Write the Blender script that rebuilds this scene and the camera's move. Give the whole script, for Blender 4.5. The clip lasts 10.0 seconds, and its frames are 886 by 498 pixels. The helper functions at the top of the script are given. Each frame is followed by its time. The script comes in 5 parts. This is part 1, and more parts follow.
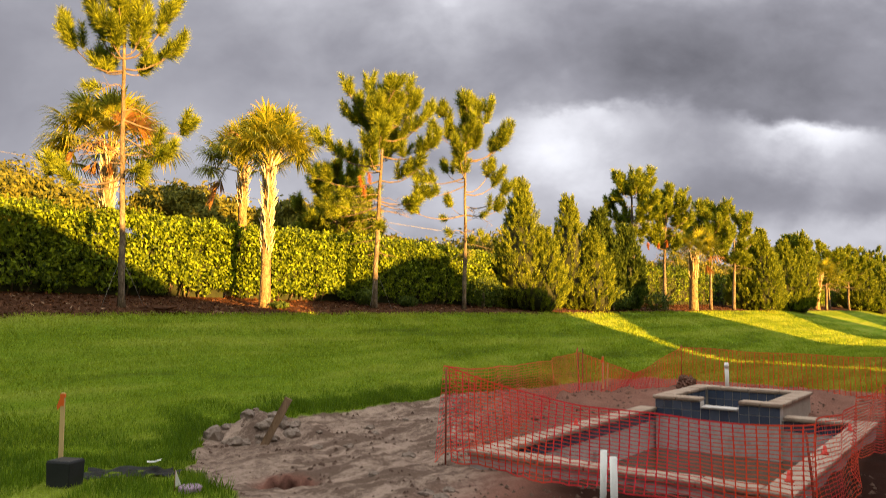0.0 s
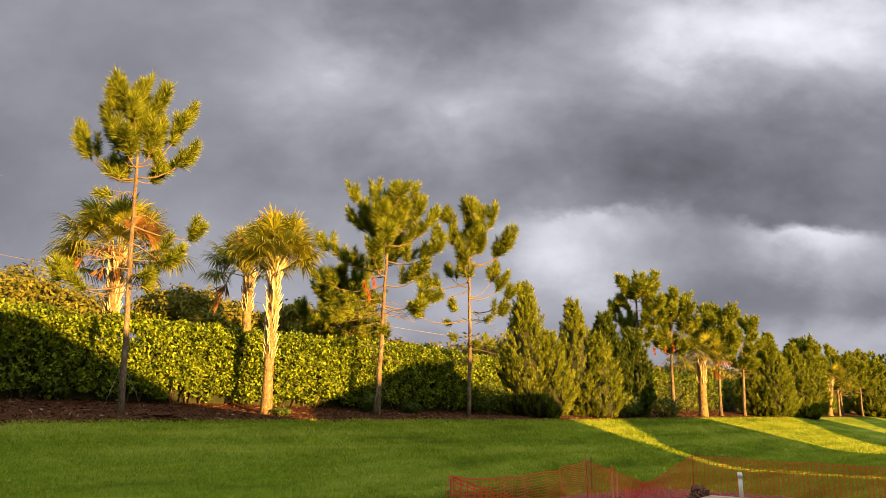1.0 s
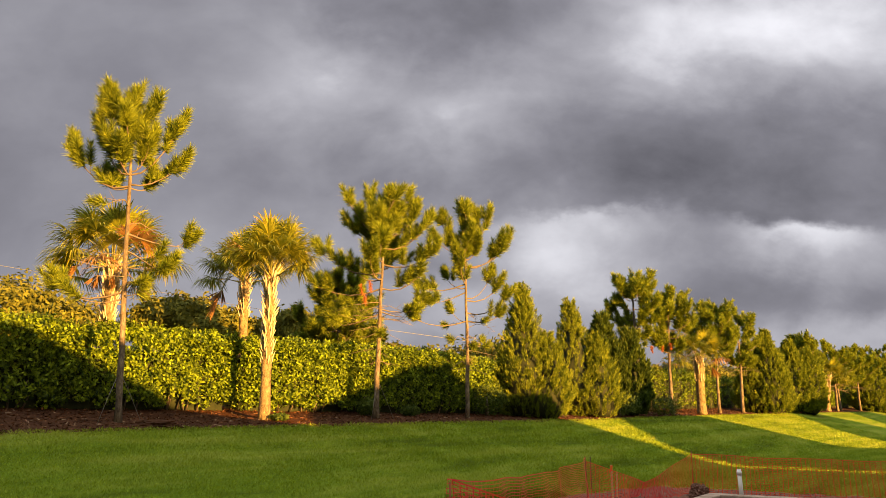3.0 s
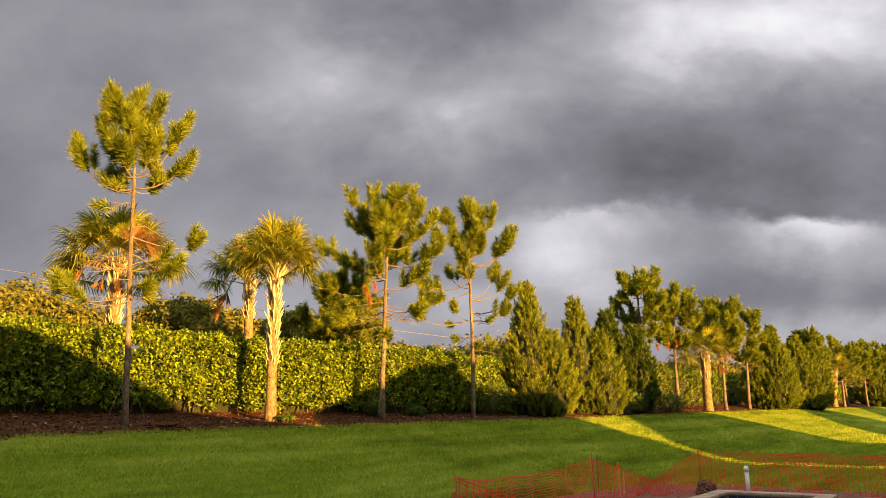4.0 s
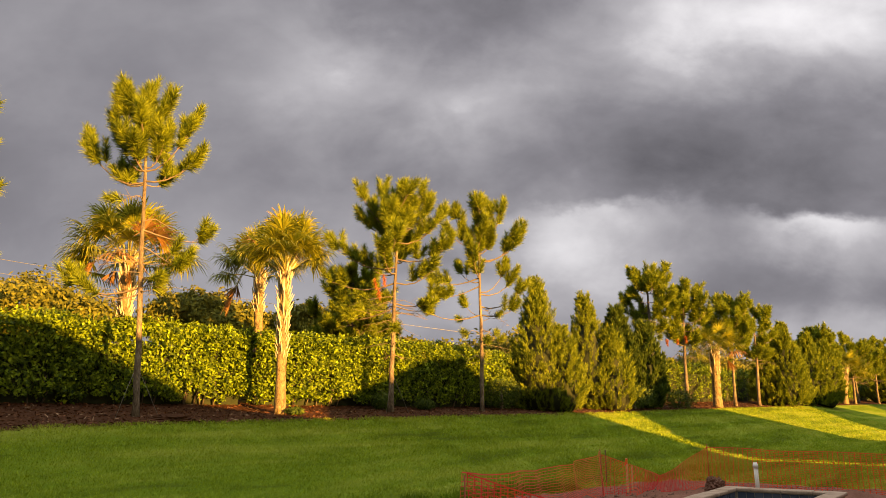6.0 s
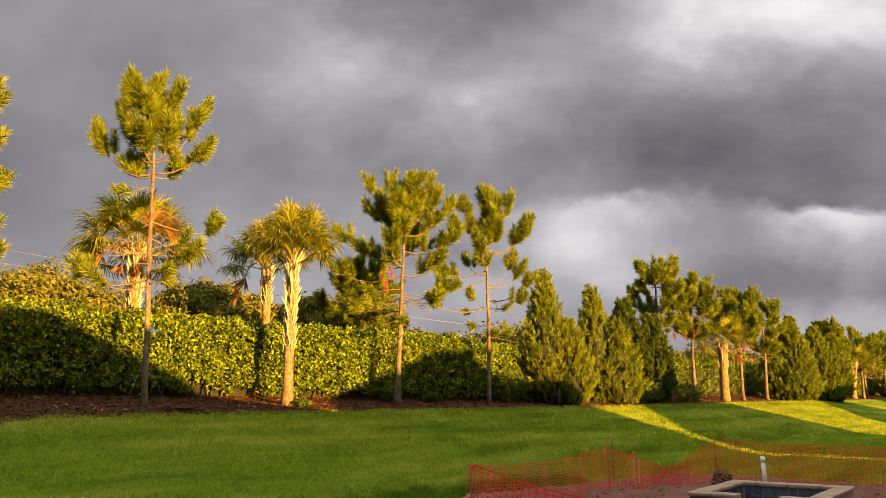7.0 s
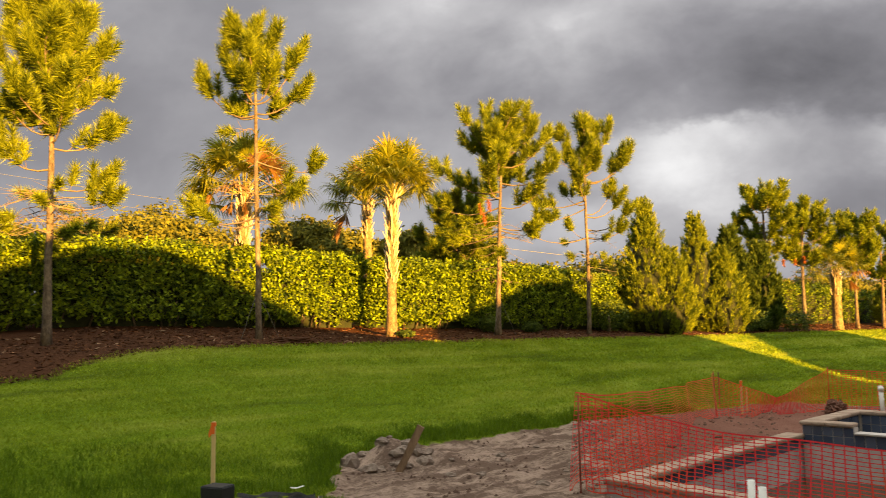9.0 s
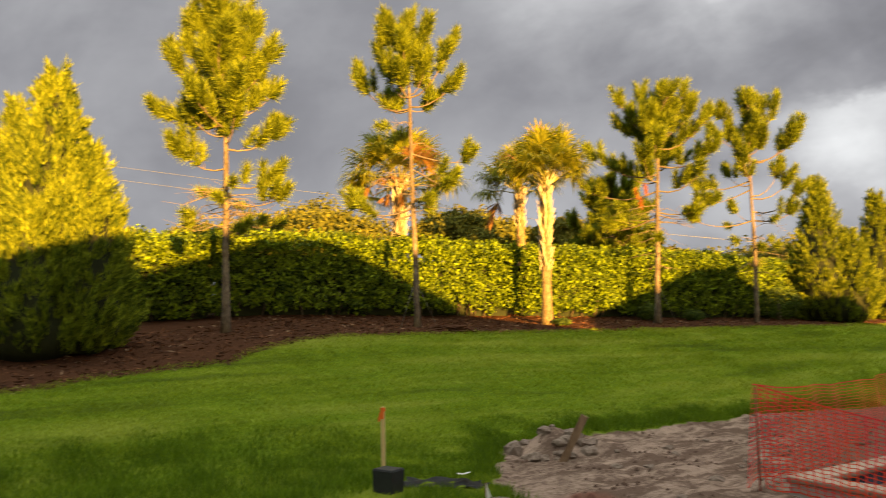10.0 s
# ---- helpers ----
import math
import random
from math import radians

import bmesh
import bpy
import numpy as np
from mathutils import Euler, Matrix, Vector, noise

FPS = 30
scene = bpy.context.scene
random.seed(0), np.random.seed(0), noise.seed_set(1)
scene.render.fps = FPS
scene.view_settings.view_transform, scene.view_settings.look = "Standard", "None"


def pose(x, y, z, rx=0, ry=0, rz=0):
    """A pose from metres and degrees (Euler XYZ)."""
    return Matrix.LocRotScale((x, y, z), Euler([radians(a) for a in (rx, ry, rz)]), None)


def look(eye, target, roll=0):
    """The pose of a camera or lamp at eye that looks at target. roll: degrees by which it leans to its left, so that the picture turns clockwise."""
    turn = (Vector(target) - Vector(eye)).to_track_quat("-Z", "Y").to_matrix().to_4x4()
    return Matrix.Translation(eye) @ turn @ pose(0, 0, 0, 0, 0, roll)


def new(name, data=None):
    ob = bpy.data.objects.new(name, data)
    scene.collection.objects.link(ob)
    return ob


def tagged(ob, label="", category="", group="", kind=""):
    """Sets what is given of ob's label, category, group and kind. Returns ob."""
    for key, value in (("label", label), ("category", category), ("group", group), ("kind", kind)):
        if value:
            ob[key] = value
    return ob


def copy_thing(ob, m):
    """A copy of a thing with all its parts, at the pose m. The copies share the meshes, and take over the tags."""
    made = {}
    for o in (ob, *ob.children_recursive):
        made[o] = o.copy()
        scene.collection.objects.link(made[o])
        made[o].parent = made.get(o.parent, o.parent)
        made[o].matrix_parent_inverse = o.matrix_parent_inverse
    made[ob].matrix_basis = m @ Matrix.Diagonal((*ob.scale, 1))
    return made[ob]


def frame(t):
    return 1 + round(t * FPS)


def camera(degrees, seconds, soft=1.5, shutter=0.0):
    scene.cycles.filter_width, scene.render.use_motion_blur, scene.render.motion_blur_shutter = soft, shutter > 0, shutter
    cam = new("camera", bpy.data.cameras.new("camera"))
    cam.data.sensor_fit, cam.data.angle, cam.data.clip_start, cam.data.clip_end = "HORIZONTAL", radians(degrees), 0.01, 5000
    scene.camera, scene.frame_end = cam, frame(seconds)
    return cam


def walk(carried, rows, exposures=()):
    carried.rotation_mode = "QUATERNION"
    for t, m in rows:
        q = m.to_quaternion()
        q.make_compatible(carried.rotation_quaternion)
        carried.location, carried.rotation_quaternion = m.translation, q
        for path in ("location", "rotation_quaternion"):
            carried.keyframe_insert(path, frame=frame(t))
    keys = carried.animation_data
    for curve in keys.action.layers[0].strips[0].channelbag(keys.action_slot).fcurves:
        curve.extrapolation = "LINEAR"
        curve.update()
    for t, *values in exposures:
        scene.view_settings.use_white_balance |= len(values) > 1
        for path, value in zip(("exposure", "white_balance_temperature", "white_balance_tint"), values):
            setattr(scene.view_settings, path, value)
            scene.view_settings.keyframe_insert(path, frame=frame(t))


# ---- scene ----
cam = camera(59.7, 10.0, 0.75, 0.35)
# seconds, x, y, z, yaw, pitch up, lean to the right
ROWS = [
    (0.0, 0.000, 0.000, 1.750, 0.00, 4.30, -0.50),
    (0.5, -0.000, -0.019, 1.758, 0.26, 8.99, -0.35),
    (1.0, 0.002, -0.027, 1.767, 0.40, 11.99, -0.52),
    (1.5, 0.005, -0.001, 1.772, 0.25, 11.58, -0.31),
    (2.0, 0.017, -0.016, 1.771, 0.37, 12.25, 0.11),
    (2.5, 0.011, -0.008, 1.771, 0.16, 12.19, 0.27),
    (4.0, 0.018, -0.017, 1.766, 0.42, 12.14, 1.13),
    (4.5, 0.011, 0.002, 1.772, 0.74, 12.06, 1.09),
    (5.0, 0.018, -0.014, 1.770, 0.87, 11.88, 1.02),
    (5.5, 0.018, -0.023, 1.768, 0.95, 11.78, 0.87),
    (7.0, 0.025, -0.009, 1.762, 1.73, 11.21, 0.40),
    (7.5, 0.001, -0.020, 1.765, 2.37, 10.15, 0.63),
    (8.0, 0.009, -0.017, 1.759, 3.25, 8.33, 0.80),
    (8.5, -0.031, -0.013, 1.754, 4.48, 6.57, 0.82),
    (9.0, -0.073, -0.054, 1.758, 8.86, 6.25, 0.76),
    (9.5, -0.154, -0.080, 1.780, 12.40, 6.14, 0.95),
    (10.0, -0.219, -0.020, 1.758, 19.96, 5.53, 0.72),
]
EXPOSURE = 2.28
walk(cam, [(t, pose(x, y, z, 90 + pitch, 0, yaw) @ pose(0, 0, 0, 0, 0, -lean)) for t, x, y, z, yaw, pitch, lean in ROWS],
     [(t, EXPOSURE + stops, kelvin, tint) for t, stops, kelvin, tint in (
         (0.0, 0.5, 6500, 11), (0.5, 0.35, 6450, 11), (1.0, 0.12, 6400, 12), (2.5, 0.1, 6500, 12), (5.5, 0.1, 6800, 12),
         (7.5, 0.08, 6900, 11), (8.0, 0.12, 6950, 10), (8.5, 0.27, 7000, 9), (9.0, 0.36, 6900, 8), (10.0, 0.32, 6750, 6))])

# ---- light: low evening sun behind the viewer, storm clouds ahead ----
SUN_X, SUN_Y, SUN_UP = 0.69, -0.725, 0.12
sun = new("sun", bpy.data.lights.new("sun", "SUN"))
sun.data.energy, sun.data.angle, sun.data.color = 5.0, radians(0.5), (1.0, 0.49, 0.10)
sun.matrix_basis = look((SUN_X * 60, SUN_Y * 60, SUN_UP * 60), (0, 0, 0))

world = bpy.data.worlds.new("world")
scene.world = world
world.use_nodes = True


class Nodes:
    """Small builder for node trees."""

    def __init__(self, tree):
        self.tree = tree
        tree.nodes.clear()

    def add(self, kind, inputs=()):
        node = self.tree.nodes.new(kind)
        return self.fill(node, inputs)

    def fill(self, node, inputs):
        for key, value in dict(inputs).items():
            self.put(node.inputs[key], value)
        return node

    def put(self, socket, value):
        if hasattr(value, "is_output"):
            self.tree.links.new(value, socket)
        else:
            socket.default_value = value

    def math(self, op, a, b=0.0, c=0.0, clamp=False):
        node = self.add("ShaderNodeMath", {0: a, 1: b, 2: c})
        node.operation, node.use_clamp = op, clamp
        return node.outputs[0]

    def attribute(self, name):
        node = self.add("ShaderNodeAttribute")
        node.attribute_name = name
        return node.outputs["Fac"]

    def noise(self, vector, scale, detail=4.0, rough=0.55, distortion=0.0):
        return self.add("ShaderNodeTexNoise", {"Vector": vector, "Scale": scale, "Detail": detail, "Roughness": rough, "Distortion": distortion}).outputs["Fac"]

    def ramp(self, fac, stops):
        node = self.add("ShaderNodeValToRGB", {0: fac})
        ramp = node.color_ramp
        while len(ramp.elements) < len(stops):
            ramp.elements.new(0.5)
        for e, (p, c) in zip(ramp.elements, stops):
            e.position, e.color = p, (*c, 1)
        return node.outputs[0]

    def mix(self, fac, a, b, blend="MIX"):
        node = self.add("ShaderNodeMix")
        node.data_type, node.blend_type = "RGBA", blend
        self.put(node.inputs[0], fac)
        for i, v in ((6, a), (7, b)):
            self.put(node.inputs[i], v if hasattr(v, "is_output") else (*v, 1))
        return node.outputs[2]

    def span(self, value, a, b, lo=0.0, hi=1.0):
        node = self.add("ShaderNodeMapRange", {0: value, 1: a, 2: b, 3: lo, 4: hi})
        node.interpolation_type = "SMOOTHSTEP"
        return node.outputs[0]


w = Nodes(world.node_tree)
direction = w.add("ShaderNodeTexCoord").outputs["Generated"]
axes = w.add("ShaderNodeSeparateXYZ", {0: direction}).outputs
ahead = w.math("MAXIMUM", axes[1], 0.12)
across, above = w.math("DIVIDE", axes[0], ahead), w.math("DIVIDE", axes[2], ahead)
flat = w.add("ShaderNodeCombineXYZ", {0: across, 1: w.math("MULTIPLY", above, 1.35), 2: 0.0}).outputs[0]
stretched = w.add("ShaderNodeMapping", {"Vector": w.add("ShaderNodeMapping", {"Vector": flat, "Rotation": (0, 0, radians(14))}).outputs[0], "Scale": (0.95, 1.2, 1.0)}).outputs[0]
billow = w.noise(stretched, 3.4, 7.0, 0.52, 0.25)
wisps = w.noise(flat, 8.5, 6.0, 0.55, 0.25)
soft_warp = w.math("MULTIPLY", w.math("SUBTRACT", w.noise(flat, 4.0, 6.0, 0.58), 0.5), 0.20)
px, pz = w.math("ADD", across, soft_warp), w.math("ADD", above, w.math("MULTIPLY", soft_warp, 0.7))
# breaks and banks in the cloud deck: across, above, width, height, strength
BANKS = [(0.42, 0.54, 0.24, 0.09, 0.46), 
         (-0.19, 0.45, 0.08, 0.07, 0.20), (0.02, 0.41, 0.11, 0.05, 0.24), (0.62, 0.09, 0.25, 0.025, 0.22),
         (0.42, 0.33, 0.32, 0.085, -0.22), (0.05, 0.56, 0.22, 0.06, -0.20), (-0.62, 0.33, 0.16, 0.14, -0.10), (-0.3, 0.16, 0.25, 0.10, 0.06), (0.48, 0.13, 0.20, 0.05, -0.16)]
deck = w.math("ADD", 0.31, w.math("MULTIPLY", w.math("SUBTRACT", billow, 0.5), w.span(across, -0.45, 0.0, 0.26, 0.60)))
deck = w.math("ADD", deck, w.math("MULTIPLY", w.math("SUBTRACT", wisps, 0.5), w.span(across, -0.45, 0.0, 0.12, 0.30)))
for a, b, wide, high, strength in BANKS:
    da, db = w.math("DIVIDE", w.math("SUBTRACT", px, a), wide), w.math("DIVIDE", w.math("SUBTRACT", pz, b), high)
    bell = w.math("EXPONENT", w.math("MULTIPLY", w.math("ADD", w.math("MULTIPLY", da, da), w.math("MULTIPLY", db, db)), -1.0))
    deck = w.math("ADD", deck, w.math("MULTIPLY", bell, strength))
# bright breaks under the sharp lower edge of the deck: across, width, top, foot, strength
for a, wide, top, foot, strength in [(0.17, 0.115, 0.262, 0.08, 0.30), (0.48, 0.11, 0.252, 0.15, 0.60), (-0.02, 0.10, 0.17, 0.02, 0.14)]:
    da = w.math("DIVIDE", w.math("SUBTRACT", px, a), wide)
    bell = w.math("EXPONENT", w.math("MULTIPLY", w.math("MULTIPLY", da, da), -1.0))
    band = w.math("MULTIPLY", w.span(pz, top - 0.016, top + 0.008, 1.0, 0.0), w.span(pz, foot, foot + 0.12, 0.25, 1.0))
    deck = w.math("ADD", deck, w.math("MULTIPLY", w.math("MULTIPLY", bell, band), strength))
cloud = w.ramp(deck, [(0.0, (0.081, 0.081, 0.095)), (0.25, (0.180, 0.180, 0.206)), (0.5, (0.338, 0.340, 0.372)), (0.8, (0.68, 0.69, 0.73)), (1.0, (0.9, 0.9, 0.93))])
dome = w.add("ShaderNodeTexSky")
dome.sky_type, dome.sun_disc, dome.dust_density = "NISHITA", False, 2.0
dome.sun_elevation, dome.sun_rotation = math.atan(SUN_UP), math.atan2(SUN_X, SUN_Y)
sky = dome.outputs[0]
behind = w.math("MULTIPLY", w.span(axes[1], -0.45, 0.05, 1.0, 0.0), w.span(axes[2], 0.4, 0.75, 1.0, 0.0))
thinner = w.span(axes[2], 0.56, 0.92, 0.0, 1.0)            # the deck thins and brightens overhead
CLOUD, CLEAR, OVERHEAD = 0.266, 0.026, 0.215
overcast = w.add("ShaderNodeBackground", {0: w.mix(thinner, cloud, (0.86, 0.86, 0.80)), 1: w.math("ADD", CLOUD, w.math("MULTIPLY", thinner, OVERHEAD))}).outputs[0]
open_sky = w.add("ShaderNodeBackground", {0: w.mix(1.0, sky, (1.0, 1.0, 0.78), "MULTIPLY"), 1: CLEAR}).outputs[0]
both = w.add("ShaderNodeMixShader", {0: behind, 1: overcast, 2: open_sky}).outputs[0]
w.add("ShaderNodeOutputWorld", {0: both})


# ---- materials ----
def material(name, build):
    m = bpy.data.materials.new(name)
    m.use_nodes = True
    n = Nodes(m.node_tree)
    surface = build(n)
    n.add("ShaderNodeOutputMaterial", {0: surface})
    return m


def principled(n, colour, rough=0.8, metal=0.0, bump=None, strength=0.3, distance=0.01, spec=0.4):
    ins = {"Base Color": colour if hasattr(colour, "is_output") else (*colour, 1), "Roughness": rough, "Metallic": metal, "Specular IOR Level": spec}
    if bump is not None:
        ins["Normal"] = n.add("ShaderNodeBump", {"Height": bump, "Strength": strength, "Distance": distance}).outputs[0]
    return n.add("ShaderNodeBsdfPrincipled", ins).outputs[0]


def coords(n):
    return n.add("ShaderNodeTexCoord").outputs["Object"]


def place(n):
    return n.add("ShaderNodeNewGeometry").outputs["Position"]


def along_bank(n, v, along, across_):
    """Coordinates stretched along the row of trees."""
    turned = n.add("ShaderNodeMapping", {"Vector": v, "Rotation": (0, 0, radians(-51.1))}).outputs[0]
    return n.add("ShaderNodeMapping", {"Vector": turned, "Scale": (along, across_, 1.0)}).outputs[0]


def leafy(name, dark, light, through_light, rough=0.6, part_through=0.35, scale=0.8, dead=None, mown=None, spread=1.9):
    def build(n):
        island = n.add("ShaderNodeNewGeometry").outputs["Random Per Island"]
        patch = n.noise(place(n), scale, 3.0)
        fac = n.math("ADD", n.math("MULTIPLY", n.math("POWER", island, spread), 0.85), n.math("MULTIPLY", n.math("SUBTRACT", patch, 0.42), 1.0), clamp=True)
        colour = n.mix(fac, dark, light)
        if mown:                                                # paler and darker swathes left by the mower
            swathe = n.noise(along_bank(n, place(n), 0.16, 1.1), 1.0, 6.0, 0.62, 0.3)
            colour = n.mix(n.span(swathe, 0.46, 0.64, 0.0, 0.55), colour, mown[0])
            colour = n.mix(n.span(swathe, 0.47, 0.34, 0.0, 0.65), colour, mown[1])
        if dead:
            colour = n.mix(n.math("GREATER_THAN", island, 1.0 - dead[0]), colour, dead[1])
        front = principled(n, colour, rough, spec=0.14)
        back = n.add("ShaderNodeBsdfTranslucent", {0: n.mix(0.5, colour, through_light)}).outputs[0]
        return n.add("ShaderNodeMixShader", {0: part_through, 1: front, 2: back}).outputs[0]
    return material(name, build)


def rough_matter(name, stops, scale, fine, bump_strength=0.5, bump_size=0.02, rough=0.9, stretch=(1, 1, 1), spec=0.25):
    def build(n):
        v = n.add("ShaderNodeMapping", {"Vector": coords(n), "Scale": stretch}).outputs[0]
        big, small = n.noise(v, scale, 5.0, 0.6), n.noise(v, fine, 4.0, 0.65)
        fac = n.math("ADD", n.math("MULTIPLY", big, 0.6), n.math("MULTIPLY", small, 0.4))
        return principled(n, n.ramp(fac, stops), rough, bump=n.math("ADD", big, n.math("MULTIPLY", small, 0.6)), strength=bump_strength, distance=bump_size, spec=spec)
    return material(name, build)


# pine, cedar, hedge: the very dark tones also stand for shade between leaves
M_PINE = leafy("pine_needles", (0.016, 0.034, 0.004), (0.38, 0.46, 0.036), (0.26, 0.36, 0.02), 0.55, 0.25, 2.4)
M_PINE_DEAD = leafy("dead_needles", (0.30, 0.10, 0.03), (0.45, 0.18, 0.05), (0.4, 0.15, 0.04), 0.7, 0.3)
M_CEDAR = leafy("cedar_sprays", (0.020, 0.042, 0.004), (0.34, 0.41, 0.032), (0.20, 0.30, 0.02), 0.7, 0.15, 2.4)
M_DARKLEAF = leafy("shade_leaves", (0.016, 0.036, 0.007), (0.13, 0.18, 0.024), (0.12, 0.2, 0.03), 0.6, 0.15, 1.4)
M_HEDGE = leafy("hedge_leaves", (0.005, 0.019, 0.002), (0.262, 0.37, 0.017), (0.22, 0.34, 0.02), 0.58, 0.16, 3.4)
# near-black fill for foliage; the inner shade is put into its colour
M_CORE = rough_matter("inner_shade_fill", [(0.3, (0.010, 0.016, 0.006)), (0.7, (0.03, 0.035, 0.015))], 3.0, 20.0)
M_BUSH = leafy("far_leaves", (0.065, 0.075, 0.012), (0.235, 0.23, 0.034), (0.2, 0.18, 0.03), 0.8, 0.25, 0.5)
M_FROND = leafy("palm_fronds", (0.055, 0.080, 0.008), (0.46, 0.45, 0.040), (0.32, 0.34, 0.03), 0.5, 0.36, 2.0)
M_FROND_DEAD = leafy("dead_fronds", (0.28, 0.14, 0.05), (0.48, 0.28, 0.11), (0.4, 0.2, 0.06), 0.8, 0.3, 2.0)
# pale lawn, dark rank grass: the bank's brighter light is partly in these tones
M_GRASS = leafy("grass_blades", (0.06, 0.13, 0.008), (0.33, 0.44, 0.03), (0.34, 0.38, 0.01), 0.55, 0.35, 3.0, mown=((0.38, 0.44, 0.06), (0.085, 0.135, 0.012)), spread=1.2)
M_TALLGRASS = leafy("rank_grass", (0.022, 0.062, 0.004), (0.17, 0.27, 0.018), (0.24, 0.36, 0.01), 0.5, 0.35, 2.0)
M_BARK = rough_matter("pine_bark", [(0.36, (0.032, 0.024, 0.019)), (0.50, (0.135, 0.108, 0.084)), (0.66, (0.28, 0.235, 0.185))], 7.0, 34.0, 1.0, 0.03, 0.95, (1, 1, 0.35))
M_TWIG = rough_matter("pine_twigs", [(0.3, (0.08, 0.062, 0.048)), (0.7, (0.25, 0.20, 0.15))], 6.0, 40.0, 0.6, 0.01, 0.95)
M_PALMBARK = rough_matter("palm_trunk", [(0.38, (0.06, 0.042, 0.022)), (0.50, (0.20, 0.15, 0.085)), (0.64, (0.32, 0.25, 0.15))], 7.0, 30.0, 1.0, 0.03, 0.95, (1.6, 1.6, 1.0))
M_STALK = rough_matter("leaf_stalk", [(0.3, (0.17, 0.175, 0.04)), (0.7, (0.34, 0.31, 0.09))], 4.0, 30.0, 0.2, 0.004, 0.6)
M_BOOT = rough_matter("palm_boots", [(0.3, (0.20, 0.145, 0.09)), (0.5, (0.52, 0.45, 0.34)), (0.75, (0.72, 0.66, 0.55))], 5.0, 30.0, 0.5, 0.01, 0.9, (1, 1, 0.4))
M_COPING = rough_matter("travertine_coping", [(0.3, (0.15, 0.10, 0.074)), (0.5, (0.30, 0.22, 0.17)), (0.75, (0.44, 0.345, 0.28))], 3.0, 40.0, 0.4, 0.006, 0.8)
M_PLASTER = rough_matter("grey_pool_plaster", [(0.3, (0.25, 0.22, 0.205)), (0.5, (0.44, 0.40, 0.385)), (0.75, (0.54, 0.50, 0.48))], 1.3, 12.0, 0.4, 0.01, 0.85)
M_CONCRETE = rough_matter("raw_concrete", [(0.2, (0.22, 0.19, 0.165)), (0.6, (0.36, 0.32, 0.28)), (0.9, (0.46, 0.41, 0.36))], 2.0, 25.0, 0.6, 0.01, 0.9)
M_PIPE = rough_matter("white_pvc", [(0.2, (0.66, 0.66, 0.64)), (0.7, (0.80, 0.80, 0.79))], 3.0, 30.0, 0.05, 0.002, 0.35, spec=0.5)
M_BLACK = rough_matter("black_plastic", [(0.2, (0.012, 0.013, 0.016)), (0.8, (0.035, 0.036, 0.042))], 4.0, 40.0, 0.15, 0.004, 0.5)
M_STAKE = rough_matter("pine_lath", [(0.2, (0.54, 0.36, 0.16)), (0.8, (0.76, 0.55, 0.28))], 6.0, 60.0, 0.3, 0.003, 0.85, (1, 1, 0.1))
M_DRIFT = rough_matter("weathered_board", [(0.3, (0.06, 0.036, 0.022)), (0.7, (0.26, 0.165, 0.10))], 7.0, 50.0, 0.6, 0.006, 0.9, (1, 1, 0.2))
M_RIBBON = rough_matter("orange_ribbon", [(0.2, (0.75, 0.12, 0.02)), (0.8, (0.85, 0.19, 0.04))], 8.0, 40.0, 0.2, 0.003, 0.5)
M_RED = rough_matter("red_plastic", [(0.2, (0.50, 0.03, 0.02)), (0.8, (0.62, 0.06, 0.04))], 8.0, 40.0, 0.1, 0.003, 0.5)
M_REBAR = rough_matter("rusty_steel", [(0.2, (0.20, 0.04, 0.03)), (0.8, (0.36, 0.08, 0.05))], 9.0, 60.0, 0.4, 0.003, 0.8)
M_WHITE = rough_matter("white_film", [(0.2, (0.70, 0.70, 0.66)), (0.8, (0.82, 0.82, 0.8))], 8.0, 30.0, 0.2, 0.003, 0.6)
M_PURPLE = rough_matter("faded_purple_lid", [(0.2, (0.20, 0.13, 0.19)), (0.8, (0.34, 0.24, 0.32))], 8.0, 40.0, 0.2, 0.003, 0.6)
M_STUCCO = rough_matter("beige_stucco", [(0.2, (0.48, 0.42, 0.33)), (0.8, (0.60, 0.53, 0.43))], 0.8, 40.0, 0.4, 0.004, 0.95)
M_ROOF = rough_matter("roof_shingles", [(0.2, (0.10, 0.08, 0.07)), (0.8, (0.22, 0.18, 0.15))], 1.5, 12.0, 0.5, 0.01, 0.95)
M_WIRE = rough_matter("power_cable", [(0.2, (0.14, 0.135, 0.13)), (0.8, (0.22, 0.215, 0.21))], 2.0, 20.0, 0.1, 0.002, 0.5)
M_CHIP = leafy("mulch_chips", (0.020, 0.009, 0.006), (0.22, 0.095, 0.045), (0.2, 0.1, 0.05), 0.95, 0.05, 1.2, (0.06, (0.30, 0.20, 0.13)))
M_REDSOIL = rough_matter("reddish_soil", [(0.25, (0.06, 0.028, 0.020)), (0.55, (0.17, 0.085, 0.06)), (0.8, (0.30, 0.17, 0.125))], 4.0, 30.0, 0.8, 0.02, 0.95)
M_CRUMB = rough_matter("soil_crumb", [(0.3, (0.035, 0.018, 0.012)), (0.7, (0.13, 0.08, 0.06))], 1.5, 30.0, 0.4, 0.01, 0.95)
M_CLOD = rough_matter("sand_clods", [(0.3, (0.06, 0.042, 0.032)), (0.5, (0.19, 0.145, 0.12)), (0.75, (0.33, 0.265, 0.22))], 4.0, 30.0, 0.8, 0.02, 0.95)


